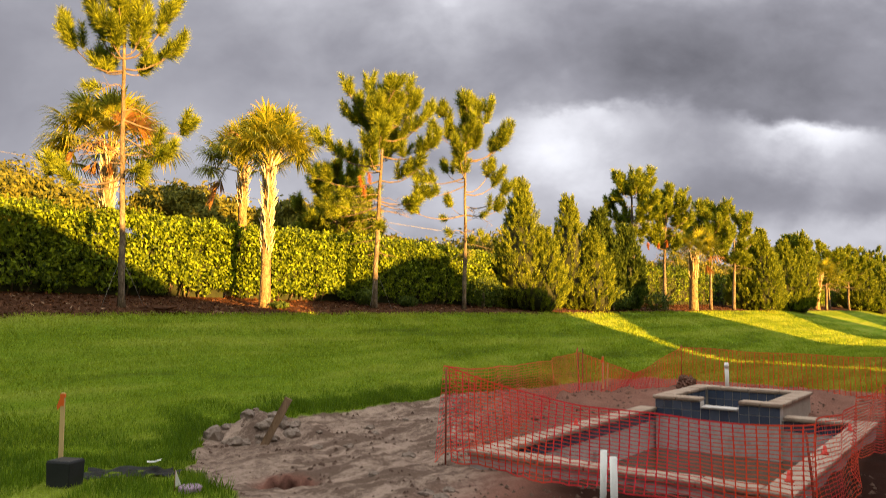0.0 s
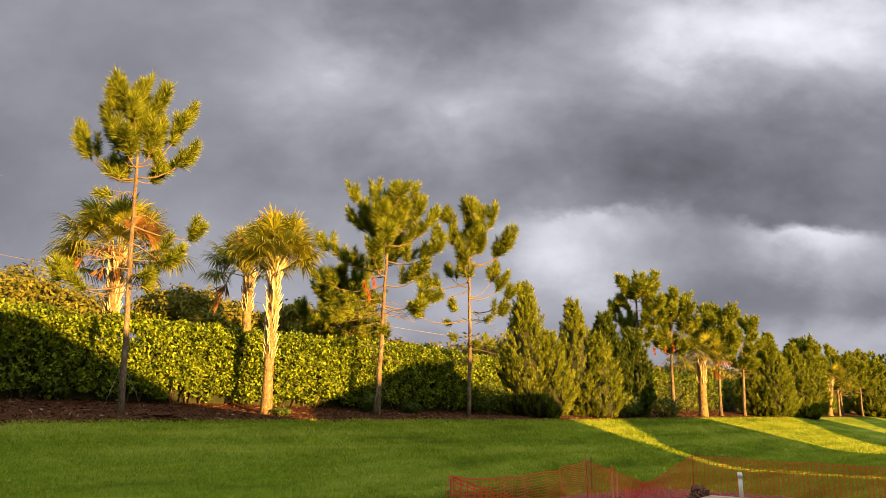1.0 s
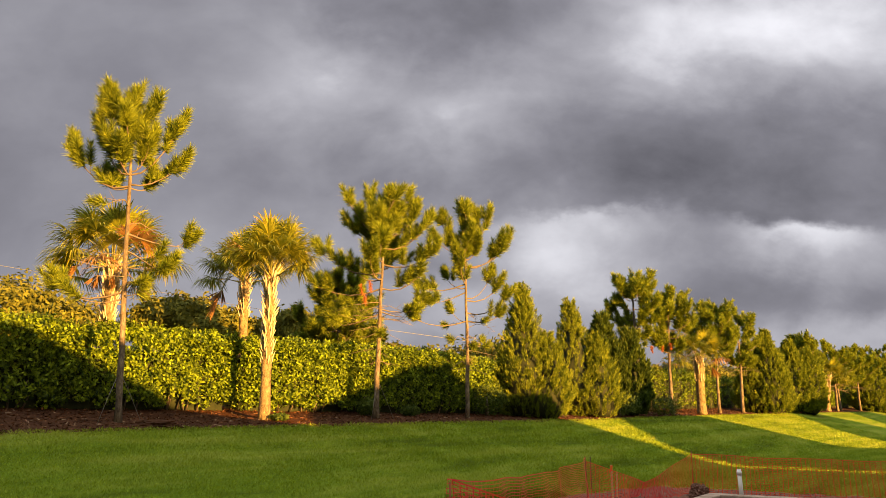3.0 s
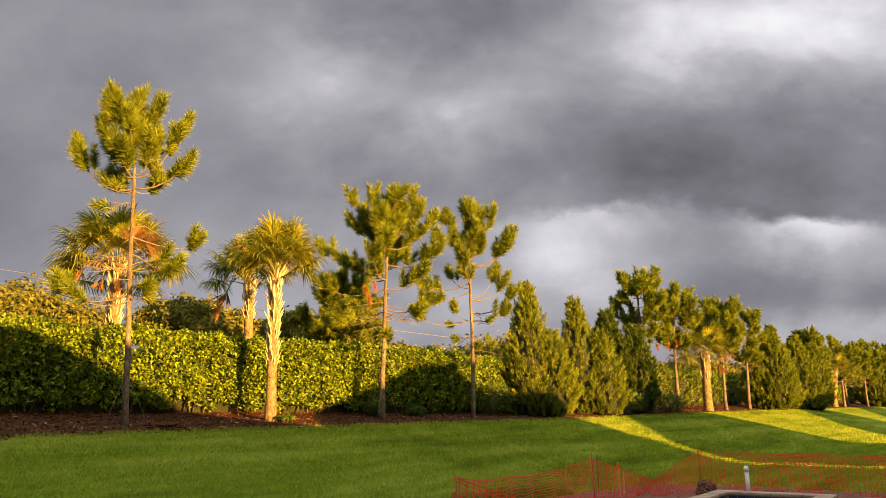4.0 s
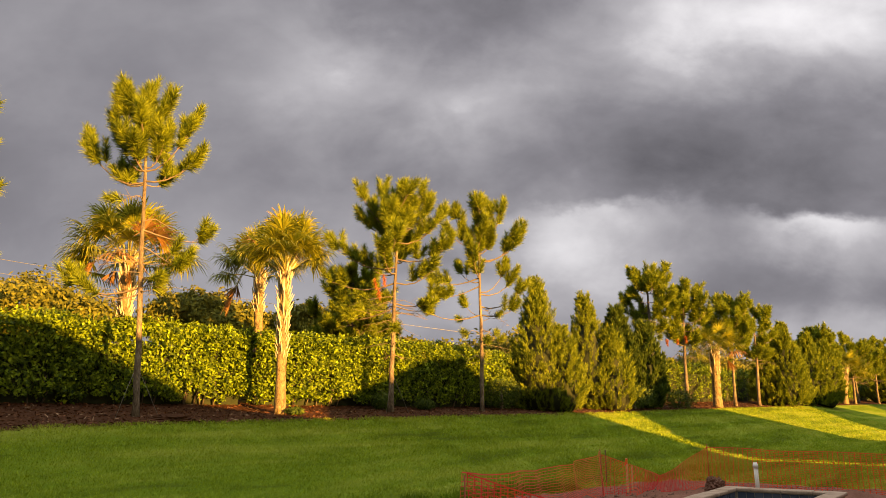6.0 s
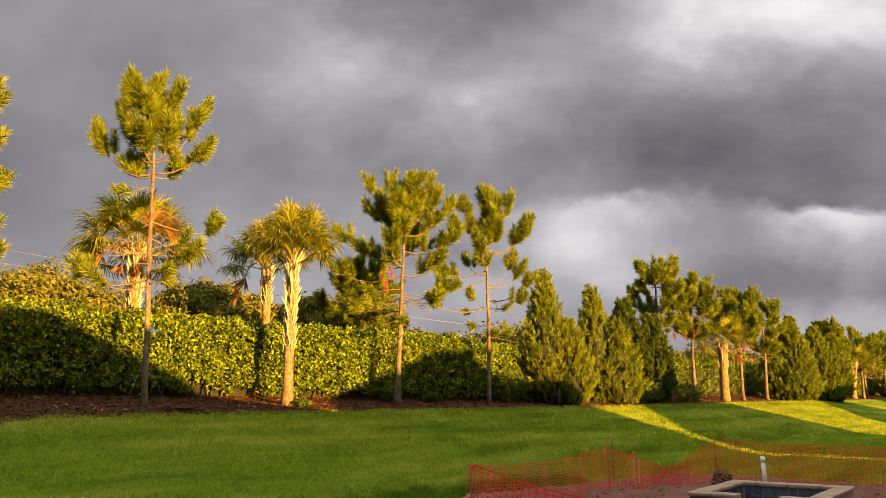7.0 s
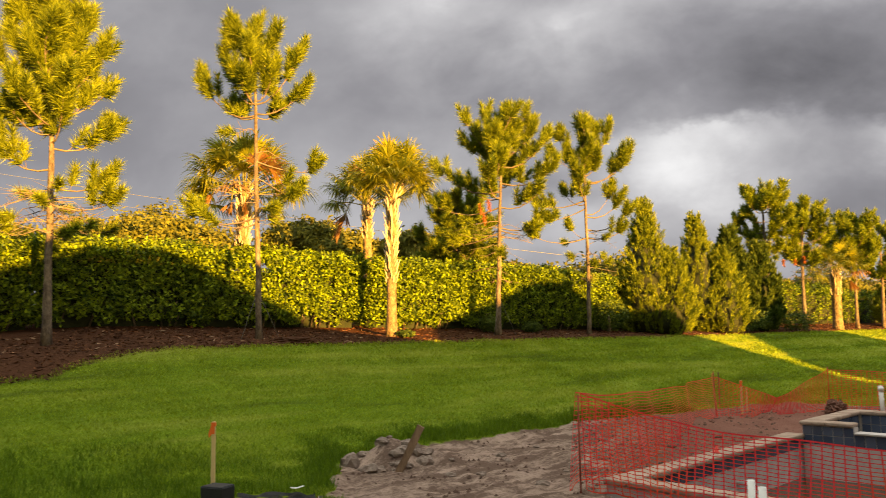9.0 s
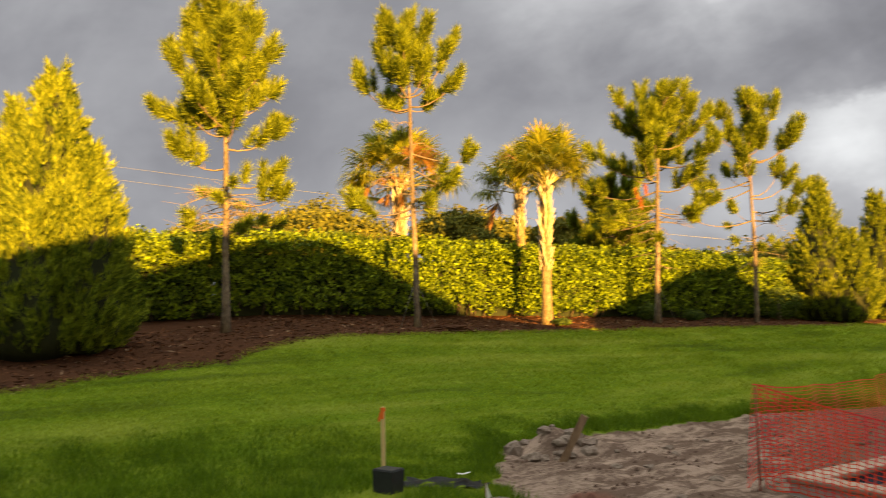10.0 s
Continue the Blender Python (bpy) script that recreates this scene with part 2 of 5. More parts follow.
def net_build(n):
    colour = n.mix(n.span(n.noise(place(n), 0.8, 3.0), 0.4, 0.6), (0.78, 0.022, 0.055), (0.86, 0.085, 0.022))
    front = principled(n, colour, 0.5)
    back = n.add("ShaderNodeBsdfTranslucent", {0: (0.80, 0.07, 0.04, 1)}).outputs[0]
    return n.add("ShaderNodeMixShader", {0: 0.3, 1: front, 2: back}).outputs[0]


M_NET = material("orange_safety_mesh", net_build)


def tile_build(n):
    tone = n.add("ShaderNodeObjectInfo").outputs["Random"]
    cloud_y = n.noise(coords(n), 12.0, 4.0)
    colour = n.mix(n.math("ADD", n.math("MULTIPLY", tone, 0.6), n.math("MULTIPLY", cloud_y, 0.4)), (0.030, 0.045, 0.085), (0.085, 0.105, 0.16))
    return principled(n, colour, 0.18, spec=0.55)


M_TILE = material("navy_glazed_tile", tile_build)


def water_build(n):
    v = place(n)
    ripple = n.noise(n.add("ShaderNodeMapping", {"Vector": v, "Rotation": (0, 0, radians(35)), "Scale": (0.6, 2.0, 1.0)}).outputs[0], 5.0, 3.0, 0.5, 0.3)
    colour = n.mix(n.noise(v, 0.9, 4.0), (0.040, 0.018, 0.006), (0.085, 0.042, 0.016))
    return principled(n, colour, 0.03, bump=ripple, strength=0.15, distance=0.02, spec=0.35)


M_WATER = material("murky_brown_water", water_build)


def ground_build(n):
    v = place(n)
    soil = n.attribute("soil")
    mulch = n.attribute("mulch")
    edge = n.math("MULTIPLY", n.math("SUBTRACT", n.noise(v, 3.5, 5.0, 0.65), 0.5), 0.55)
    big, mid, fine = n.noise(v, 0.35, 4.0), n.noise(v, 2.2, 5.0, 0.6), n.noise(v, 38.0, 4.0, 0.7)
    grain = n.noise(v, 120.0, 3.0, 0.7)
    lawn = n.mix(n.math("ADD", n.math("MULTIPLY", mid, 0.5), n.math("MULTIPLY", fine, 0.5)), (0.030, 0.075, 0.005), (0.19, 0.27, 0.018))
    lawn = n.mix(n.span(big, 0.45, 0.75, 0.0, 0.35), lawn, (0.20, 0.22, 0.025))
    swathe = n.noise(along_bank(n, v, 0.16, 1.1), 1.0, 6.0, 0.62, 0.3)
    lawn = n.mix(n.span(swathe, 0.47, 0.34, 0.0, 0.7), n.mix(n.span(swathe, 0.46, 0.64, 0.0, 0.5), lawn, (0.26, 0.28, 0.05)), (0.05, 0.07, 0.012))
    tracks = along_bank(n, v, 0.5, 1.5)
    damp = n.span(n.math("ADD", n.math("MULTIPLY", n.noise(tracks, 1.3, 8.0, 0.72, 1.2), 0.7), n.math("MULTIPLY", n.noise(v, 14.0, 6.0, 0.75), 0.3)), 0.41, 0.55)
    sand = n.mix(n.math("ADD", n.math("MULTIPLY", mid, 0.5), n.math("MULTIPLY", fine, 0.5)), (0.16, 0.110, 0.088), (0.46, 0.35, 0.285))
    sand = n.mix(n.math("MULTIPLY", damp, 0.85), sand, n.mix(fine, (0.045, 0.027, 0.020), (0.13, 0.085, 0.065)))
    redder = n.attribute("red")
    sand = n.mix(n.math("MULTIPLY", redder, 0.9, clamp=True), sand, n.mix(n.math("ADD", n.math("MULTIPLY", mid, 0.5), n.math("MULTIPLY", fine, 0.5)), (0.045, 0.019, 0.014), (0.34, 0.165, 0.125)))
    # dark mud by the pool, and the small pit's shade put into the colour
    wet_and_pit_shade = n.math("SUBTRACT", redder, 0.95, clamp=True)
    sand = n.mix(n.math("MULTIPLY", wet_and_pit_shade, 0.97), sand, n.mix(n.math("ADD", n.math("MULTIPLY", mid, 0.6), n.math("MULTIPLY", fine, 0.4)), (0.004, 0.002, 0.0015), (0.034, 0.014, 0.010)))
    bark = n.mix(n.math("ADD", n.math("MULTIPLY", fine, 0.7), n.math("MULTIPLY", mid, 0.3)), (0.018, 0.009, 0.006), (0.125, 0.058, 0.033))
    is_soil = n.span(n.math("ADD", soil, edge), 0.42, 0.58)
    is_mulch = n.span(n.math("ADD", mulch, edge), 0.40, 0.60)
    colour = n.mix(is_soil, n.mix(is_mulch, lawn, bark), sand)
    height = n.math("ADD", n.math("ADD", n.math("MULTIPLY", mid, 1.0), n.math("MULTIPLY", fine, 0.5)), n.math("MULTIPLY", grain, 0.35))
    return principled(n, colour, 0.95, bump=height, strength=0.8, distance=0.05, spec=0.02)


M_GROUND = material("ground", ground_build)


# ---- mesh helpers ----
RNG = np.random.default_rng(7)


def mesh_of(name, verts, faces, mat, smooth=False):
    me = bpy.data.meshes.new(name)
    me.from_pydata([tuple(v) for v in verts], [], [tuple(f) for f in faces])
    me.materials.append(mat)
    if smooth:
        me.polygons.foreach_set("use_smooth", [True] * len(me.polygons))
    me.update()
    return me


def soup_mesh(name, faces, mat):
    """A mesh of loose faces, given as an array (count, corners, 3)."""
    faces = np.asarray(faces, dtype=np.float32)
    count, k = faces.shape[:2]
    me = bpy.data.meshes.new(name)
    me.vertices.add(count * k)
    me.vertices.foreach_set("co", faces.ravel())
    me.loops.add(count * k)
    me.loops.foreach_set("vertex_index", np.arange(count * k, dtype=np.int32))
    me.polygons.add(count)
    me.polygons.foreach_set("loop_start", np.arange(0, count * k, k, dtype=np.int32))
    me.materials.append(mat)
    me.update(calc_edges=True)
    return me


def child(name, mesh, parent=None, label=""):
    ob = new(name, mesh)
    if parent:
        ob.parent = parent
    return tagged(ob, label)


def part(name, bm, mat, parent=None, label=""):
    me = bpy.data.meshes.new(name)
    bm.to_mesh(me)
    bm.free()
    me.materials.append(mat)
    return child(name, me, parent, label)


def base(name, x, y, z, label, category, group="", kind="", rz=0.0):
    ob = new(name)
    ob.empty_display_size = 0.2
    ob.matrix_basis = pose(x, y, z, 0, 0, rz)
    return tagged(ob, label, category, group, kind)


class Tubes:
    """Gathers tapered tubes into one mesh."""

    def __init__(self):
        self.v, self.f, self.n = [], [], 0

    def add(self, points, radii, sides=6, cap=True):
        points = [Vector(p) for p in points]
        for i, (p, r) in enumerate(zip(points, radii)):
            ahead = (points[min(i + 1, len(points) - 1)] - points[max(i - 1, 0)]).normalized()
            a = ahead.orthogonal().normalized() if i == 0 else (a - ahead * a.dot(ahead)).normalized()
            b = ahead.cross(a)
            for k in range(sides):
                t = 2 * math.pi * k / sides
                self.v.append(p + (a * math.cos(t) + b * math.sin(t)) * r)
            if i:
                o = self.n + (i - 1) * sides
                for k in range(sides):
                    self.f.append((o + k, o + (k + 1) % sides, o + sides + (k + 1) % sides, o + sides + k))
        if cap:
            self.f.append(tuple(self.n + k for k in reversed(range(sides))))
            self.f.append(tuple(self.n + (len(points) - 1) * sides + k for k in range(sides)))
        self.n = len(self.v)

    def mesh(self, name, mat):
        return mesh_of(name, self.v, self.f, mat, True)


def unit(a):
    return a / np.maximum(np.linalg.norm(a, axis=-1, keepdims=True), 1e-9)


def blades(roots, ways, lengths, widths, sag=0.0):
    """Slim triangles from roots along ways."""
    side = unit(np.cross(ways, RNG.normal(size=ways.shape)))
    tips = roots + ways * lengths[:, None]
    tips[:, 2] -= sag * lengths
    half = side * (widths / 2)[:, None]
    return np.stack([roots - half, roots + half, tips], 1)


def diamonds(centres, ways, normals, lengths, widths):
    """Four-cornered leaves about centres."""
    side = unit(np.cross(ways, normals))
    a, b = ways * (lengths / 2)[:, None], side * (widths / 2)[:, None]
    return np.stack([centres - a, centres + b - a * 0.1, centres + a, centres - b - a * 0.1], 1)


# ---- the plan: u runs along the row of trees, s from the trees towards the houses ----
ROW = Vector((-4.76, 21.0))
ALONG = Vector((0.6275, 0.7786))
TOWARDS = Vector((0.7786, -0.6275))


def xy(u, s):
    p = ROW + ALONG * u + TOWARDS * s
    return p.x, p.y


def us(x, y):
    return (x - ROW.x) * ALONG.x + (y - ROW.y) * ALONG.y, (x - ROW.x) * TOWARDS.x + (y - ROW.y) * TOWARDS.y


def berm(u, s):
    """Height of the smooth ground: yard level, then the planted bank."""
    z = np.interp(s, [-60, -12, -6, -3, -1, 1.5, 6.9, 7.6, 8.4], [2.3, 2.55, 2.45, 2.08, 1.80, 1.53, 0.16, 0.04, 0.0])
    return z * np.interp(u, [-20, -13, -7, 20, 60], [0.78, 0.82, 1.0, 1.0, 1.1])


def mulch_edge(u):
    return np.interp(u, [-14, -13, -11.6, -9.6, -8.6, -7.6, -6, 16, 20, 24, 70], [3.7, 3.6, 3.1, 2.8, 2.0, 1.6, 1.5, 1.5, 1.2, 1.0, 0.9])


def soil_depth(x, y):
    """Signed distance (about) into the dug-up yard; above 0 inside."""
    u, s = us(x, y)
    left = np.interp(y, [5.0, 6.5, 7.2, 7.9, 8.56, 9.75, 11.3, 13.0], [-0.2, -1.2, -1.75, -2.35, -2.77, -2.96, -3.1, -3.2])
    toe = 7.55 + 0.1 * np.maximum(0, u + 2)
    ragged = 0.09 * np.sin(3.1 * x + 1.7 * y) + 0.07 * np.sin(7.3 * x - 5.1 * y + 1.0) + 0.04 * np.sin(15.0 * x + 11.0 * y)
    return np.minimum(np.minimum(s - toe, 5.5 - u), x - left) + ragged


# pool and spa axes
POOL = Matrix.Translation((0.29, 9.01, 0)) @ Matrix.Rotation(radians(54), 4, "Z")
POOL_L, POOL_W = 5.58, 3.5          # along local x; the width runs towards local -y
SPA_X0, SPA_X1, SPA_W0, SPA_W1 = 5.2, 7.5, 0.25, 2.25


def in_pool(x, y, inset):
    c, d = math.cos(radians(54)), math.sin(radians(54))
    a, b = (x - 0.29) * c + (y - 9.01) * d, (x - 0.29) * d - (y - 9.01) * c
    pool = (a > inset) & (a < POOL_L - inset) & (b > inset) & (b < POOL_W - inset)
    spa = (a > SPA_X0) & (a < SPA_X1 - inset) & (b > SPA_W0 + inset) & (b < SPA_W1 - inset)
    return pool | spa


def graded(start, stop, fine, far, growth=1.25):
    line = list(np.arange(start, stop + 1e-6, fine))
    for sign in (1, -1):
        step, edge = fine, line[-1] if sign > 0 else line[0]
        more = []
        while abs(edge) < far:
            step *= growth
            edge += sign * step
            more.append(edge)
        line = line + more if sign > 0 else more[::-1] + line
    return np.array(line)


def relief(x, y, soil, u, s):
    """Ruts, heaps and bumps on top of the smooth ground."""
    p = Vector((x, y, 0))
    z = 0.018 * noise.noise(p * 1.3) + 0.012 * noise.noise(p * 3.7)
    if soil > 0:
        k = min(1.0, soil / 0.3)
        z += k * (0.07 * noise.noise(p * 0.9 + Vector((3, 1, 0))) + 0.045 * noise.noise(p * 2.6) + 0.034 * noise.noise(p * 5.5) + 0.018 * noise.noise(p * 9.0) - 0.05)
        z -= k * 0.035 * max(0.0, noise.noise(Vector((x * 1.2 - y * 1.6, 0.25 * (x + y), 4.0))))
        z -= 0.30 * math.exp(-(((x + 1.60) / 0.27) ** 2) ** 2 - (((y - 8.07) / 0.15) ** 2) ** 2)      # small pit
        heap = math.exp(-((x + 2.52) / 0.40) ** 2 - ((y - 10.75) / 0.36) ** 2) + 0.55 * math.exp(-((x + 1.95) / 0.30) ** 2 - ((y - 10.8) / 0.30) ** 2)
        z += 0.32 * heap * (1.0 + 0.22 * noise.noise(p * 3.4) + 0.12 * noise.noise(p * 6.5))
        z += 0.16 * math.exp(-((x - 2.2) / 1.6) ** 2 - ((y - 14.9) / 1.2) ** 2)        # spoil inside the fence
        z += 0.18 * math.exp(-((x - 7.4) / 1.2) ** 2 - ((y - 15.6) / 0.6) ** 2)
    return z


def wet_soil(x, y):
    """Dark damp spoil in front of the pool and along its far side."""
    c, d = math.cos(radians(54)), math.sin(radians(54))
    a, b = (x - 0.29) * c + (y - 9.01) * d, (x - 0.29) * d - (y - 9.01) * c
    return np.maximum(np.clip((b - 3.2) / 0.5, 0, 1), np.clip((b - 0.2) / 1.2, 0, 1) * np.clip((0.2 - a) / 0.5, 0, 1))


US, SS = graded(-15.0, 9.0, 0.12, 1600), graded(-1.0, 17.0, 0.10, 1600)
GU, GS = np.meshgrid(US, SS, indexing="ij")
GX, GY = ROW.x + ALONG.x * GU + TOWARDS.x * GS, ROW.y + ALONG.y * GU + TOWARDS.y * GS
GZ = berm(GU, GS)
SOIL = soil_depth(GX, GY)
NEAR = (np.abs(GU) < 30) & (np.abs(GS) < 24)
for i, j in zip(*np.nonzero(NEAR)):
    GZ[i, j] += relief(GX[i, j], GY[i, j], SOIL[i, j], GU[i, j], GS[i, j])
NU, NS = len(US), len(SS)
index = np.arange(NU * NS).reshape(NU, NS)
quads = np.stack([index[:-1, :-1], index[1:, :-1], index[1:, 1:], index[:-1, 1:]], -1).reshape(-1, 4)[:, ::-1]
cx = GX.ravel()[quads].mean(1)
cy = GY.ravel()[quads].mean(1)
quads = quads[~in_pool(cx, cy, 0.12)]
ground_mesh = mesh_of("ground", np.stack([GX.ravel(), GY.ravel(), GZ.ravel()], 1), quads, M_GROUND, True)
# last term of red paints the shade inside the small pit
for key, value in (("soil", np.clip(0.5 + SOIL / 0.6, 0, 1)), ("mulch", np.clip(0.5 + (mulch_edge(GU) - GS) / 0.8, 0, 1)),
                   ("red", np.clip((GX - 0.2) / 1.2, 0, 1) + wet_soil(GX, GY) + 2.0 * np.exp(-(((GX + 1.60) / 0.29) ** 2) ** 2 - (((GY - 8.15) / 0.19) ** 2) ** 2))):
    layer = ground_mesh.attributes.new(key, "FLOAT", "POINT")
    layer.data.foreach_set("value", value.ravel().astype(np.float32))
tagged(new("ground", ground_mesh), "mown green lawn bank with bare dug-up sandy yard", "ground", kind="structure")


def ground_z(x, y):
    """Height of the ground's surface at a place."""
    u, s = us(x, y)
    return float(berm(u, s)) + relief(x, y, float(soil_depth(x, y)), u, s)


# ---- grass ----
def lawn_points(count, u0, u1, s0, s1, near):
    """Random places on the lawn, thinning with the distance from the patio."""
    u, s = RNG.uniform(u0, u1, count), RNG.uniform(s0, s1, count)
    x, y = ROW.x + ALONG.x * u + TOWARDS.x * s, ROW.y + ALONG.y * u + TOWARDS.y * s
    d = np.hypot(x, y)
    keep = (RNG.random(count) < np.clip((near / np.maximum(d, 1)) ** 1.7, 0, 1)) & (soil_depth(x, y) < -0.02) & (s > mulch_edge(u) - 0.15 + 0.35 * (RNG.random(count) - 0.5)) & (d > 5.0) & (y > 3.0) & ~((np.abs(x + 3.22) < 0.47) & (np.abs(y - 8.15) < 0.22))
    return x[keep], y[keep], u[keep], s[keep], d[keep]


def flat_z(x, y, u, s):
    z = berm(u, s)
    return z + np.array([0.018 * noise.noise(Vector((a, b, 0)) * 1.3) + 0.012 * noise.noise(Vector((a, b, 0)) * 3.7) for a, b in zip(x, y)])


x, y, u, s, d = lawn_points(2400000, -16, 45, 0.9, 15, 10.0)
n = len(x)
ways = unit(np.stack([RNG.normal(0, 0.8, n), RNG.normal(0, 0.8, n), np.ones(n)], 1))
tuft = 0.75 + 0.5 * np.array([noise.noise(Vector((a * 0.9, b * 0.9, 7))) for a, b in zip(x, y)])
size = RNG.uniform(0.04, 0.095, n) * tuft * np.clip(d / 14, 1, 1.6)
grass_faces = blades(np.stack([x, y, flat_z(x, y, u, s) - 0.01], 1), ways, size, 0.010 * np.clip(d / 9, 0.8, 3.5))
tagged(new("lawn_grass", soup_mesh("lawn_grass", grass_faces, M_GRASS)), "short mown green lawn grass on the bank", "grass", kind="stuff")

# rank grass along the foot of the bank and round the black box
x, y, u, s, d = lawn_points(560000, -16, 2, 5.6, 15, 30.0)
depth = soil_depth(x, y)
# second term spreads the dark blades nearer, dimming the lawn there by colour
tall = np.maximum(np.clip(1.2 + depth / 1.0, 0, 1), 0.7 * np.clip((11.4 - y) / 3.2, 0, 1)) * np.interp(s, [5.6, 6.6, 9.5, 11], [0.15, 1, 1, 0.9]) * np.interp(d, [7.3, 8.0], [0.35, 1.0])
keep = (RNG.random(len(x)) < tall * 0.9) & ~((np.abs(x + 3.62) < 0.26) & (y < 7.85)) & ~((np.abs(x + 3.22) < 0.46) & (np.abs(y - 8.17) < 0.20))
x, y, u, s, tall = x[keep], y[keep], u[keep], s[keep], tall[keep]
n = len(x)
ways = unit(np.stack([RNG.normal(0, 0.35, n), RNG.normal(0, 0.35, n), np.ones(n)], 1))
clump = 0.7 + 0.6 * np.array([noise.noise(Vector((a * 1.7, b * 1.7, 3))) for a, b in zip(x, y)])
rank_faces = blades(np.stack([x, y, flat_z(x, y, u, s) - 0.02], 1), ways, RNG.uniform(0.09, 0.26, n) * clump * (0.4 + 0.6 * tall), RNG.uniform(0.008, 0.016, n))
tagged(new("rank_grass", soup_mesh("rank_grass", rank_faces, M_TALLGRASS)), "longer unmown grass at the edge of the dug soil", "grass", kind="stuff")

# ---- mulch litter under the trees ----
n = 26000
u = RNG.uniform(-16, 40, n)
s = mulch_edge(u) + 0.1 - RNG.random(n) * 4.2
x, y = ROW.x + ALONG.x * u + TOWARDS.x * s, ROW.y + ALONG.y * u + TOWARDS.y * s
ways = unit(np.stack([RNG.normal(0, 1, n), RNG.normal(0, 1, n), RNG.normal(0.1, 0.25, n)], 1))
normals = unit(np.stack([RNG.normal(0, 0.4, n), RNG.normal(0, 0.4, n), np.ones(n)], 1))
chips = diamonds(np.stack([x, y, flat_z(x, y, u, s) + 0.012], 1), ways, normals, RNG.uniform(0.05, 0.19, n), RNG.uniform(0.012, 0.05, n))
tagged(new("mulch", soup_mesh("mulch", chips, M_CHIP)), "brown bark mulch and needle litter under the trees", "mulch", kind="stuff")


# ---- houses behind the viewer, whose roofs throw the long shadows ----
def house(u0, u1, ridge0, ridge1, eave, top, s0=21.5, s1=31.0, wing=None, label="beige stucco house with a hipped shingle roof"):
    ob = base("house", *xy((u0 + u1) / 2, (s0 + s1) / 2), 0.0, label, "house", "houses along the yards")
    mid = (s0 + s1) / 2

    def at(u, s, z):
        px_, py_ = xy(u, s)
        return (px_ - ob.location.x, py_ - ob.location.y, z)

    def box(a0, a1, b0, b1, z0, z1):
        bm = bmesh.new()
        vs = [bm.verts.new(at(a, b, z)) for z in (z0, z1) for a, b in ((a0, b0), (a1, b0), (a1, b1), (a0, b1))]
        for f in ((3, 2, 1, 0), (4, 5, 6, 7), (0, 1, 5, 4), (1, 2, 6, 5), (2, 3, 7, 6), (3, 0, 4, 7)):
            bm.faces.new([vs[k] for k in f])
        bmesh.ops.recalc_face_normals(bm, faces=bm.faces)
        return bm
    over = 0.12
    if wing:
        w0, w1, high, ridge = wing
        part("wing_wall", box(w0, w1, s0 + 0.3, s1 - 0.3, eave + 0.004, high), M_STUCCO, ob)
        bm = bmesh.new()
        low = [bm.verts.new(at(a, b, high)) for a, b in ((w0 - over, s0), (w1 + over, s0), (w1 + over, s1), (w0 - over, s1))]
        peak = [bm.verts.new(at(a, mid, ridge)) for a in (w0 + 1.5, w1 - 1.5)]
        for f in ((low[0], low[1], peak[1], peak[0]), (low[1], low[2], peak[1]), (low[2], low[3], peak[0], peak[1]), (low[3], low[0], peak[0]), tuple(reversed(low))):
            bm.faces.new(f)
        bmesh.ops.recalc_face_normals(bm, faces=bm.faces)
        part("wing_roof", bm, M_ROOF, ob)
    part("wall", box(u0, u1, s0, s1, -0.3, eave), M_STUCCO, ob)
    bm = bmesh.new()
    low = [bm.verts.new(at(a, b, eave)) for a, b in ((u0 - over, s0 - 0.4), (u1 + over, s0 - 0.4), (u1 + over, s1 + 0.4), (u0 - over, s1 + 0.4))]
    high = [bm.verts.new(at(a, mid, top)) for a in (ridge0, ridge1)]
    for f in ((low[0], low[1], high[1], high[0]), (low[1], low[2], high[1]), (low[2], low[3], high[0], high[1]), (low[3], low[0], high[0]), tuple(reversed(low))):
        bm.faces.new(f)
    bmesh.ops.recalc_face_normals(bm, faces=bm.faces)
    part("roof", bm, M_ROOF, ob)
    return ob


house(-21.0, -2.3, -10.8, -9.4, 3.86, 7.45, label="two-storey beige stucco house with a low hipped roof")
house(-2.28, 9.7, 3.6, 5.2, 3.86, 6.85, wing=(5.6, 9.62, 5.0, 5.7), label="two-storey beige stucco house with a low hipped roof")
house(11.8, 26.8, 20.0, 20.8, 2.5, 6.9)
house(37.3, 50.0, 43.0, 44.4, 2.5, 5.6)
house(54.5, 70.0, 61.0, 63.0, 2.6, 6.0)
house(-38.0, -22.0, -31.0, -29.0, 4.9, 6.9, label="two-storey beige stucco house with a low hipped roof")


# ---- trees ----
def needles(axes_from, axes_to, per, length, width):
    """Plump bottle-brush fingers of needles round upturned shoots."""
    k = len(axes_from)
    a, b = np.repeat(axes_from, per, 0), np.repeat(axes_to, per, 0)
    t = RNG.random(k * per)[:, None]
    axis = unit(b - a)
    radial = unit(np.cross(axis, RNG.normal(size=axis.shape)))
    open_angle = (1.30 - 0.80 * t ** 1.5) * RNG.uniform(0.55, 1.1, k * per)[:, None]
    ways = axis * np.cos(open_angle) + radial * np.sin(open_angle)
    return blades(a + (b - a) * t, ways, RNG.uniform(0.8, 1.1, k * per) * length, np.full(k * per, width), 0.08)


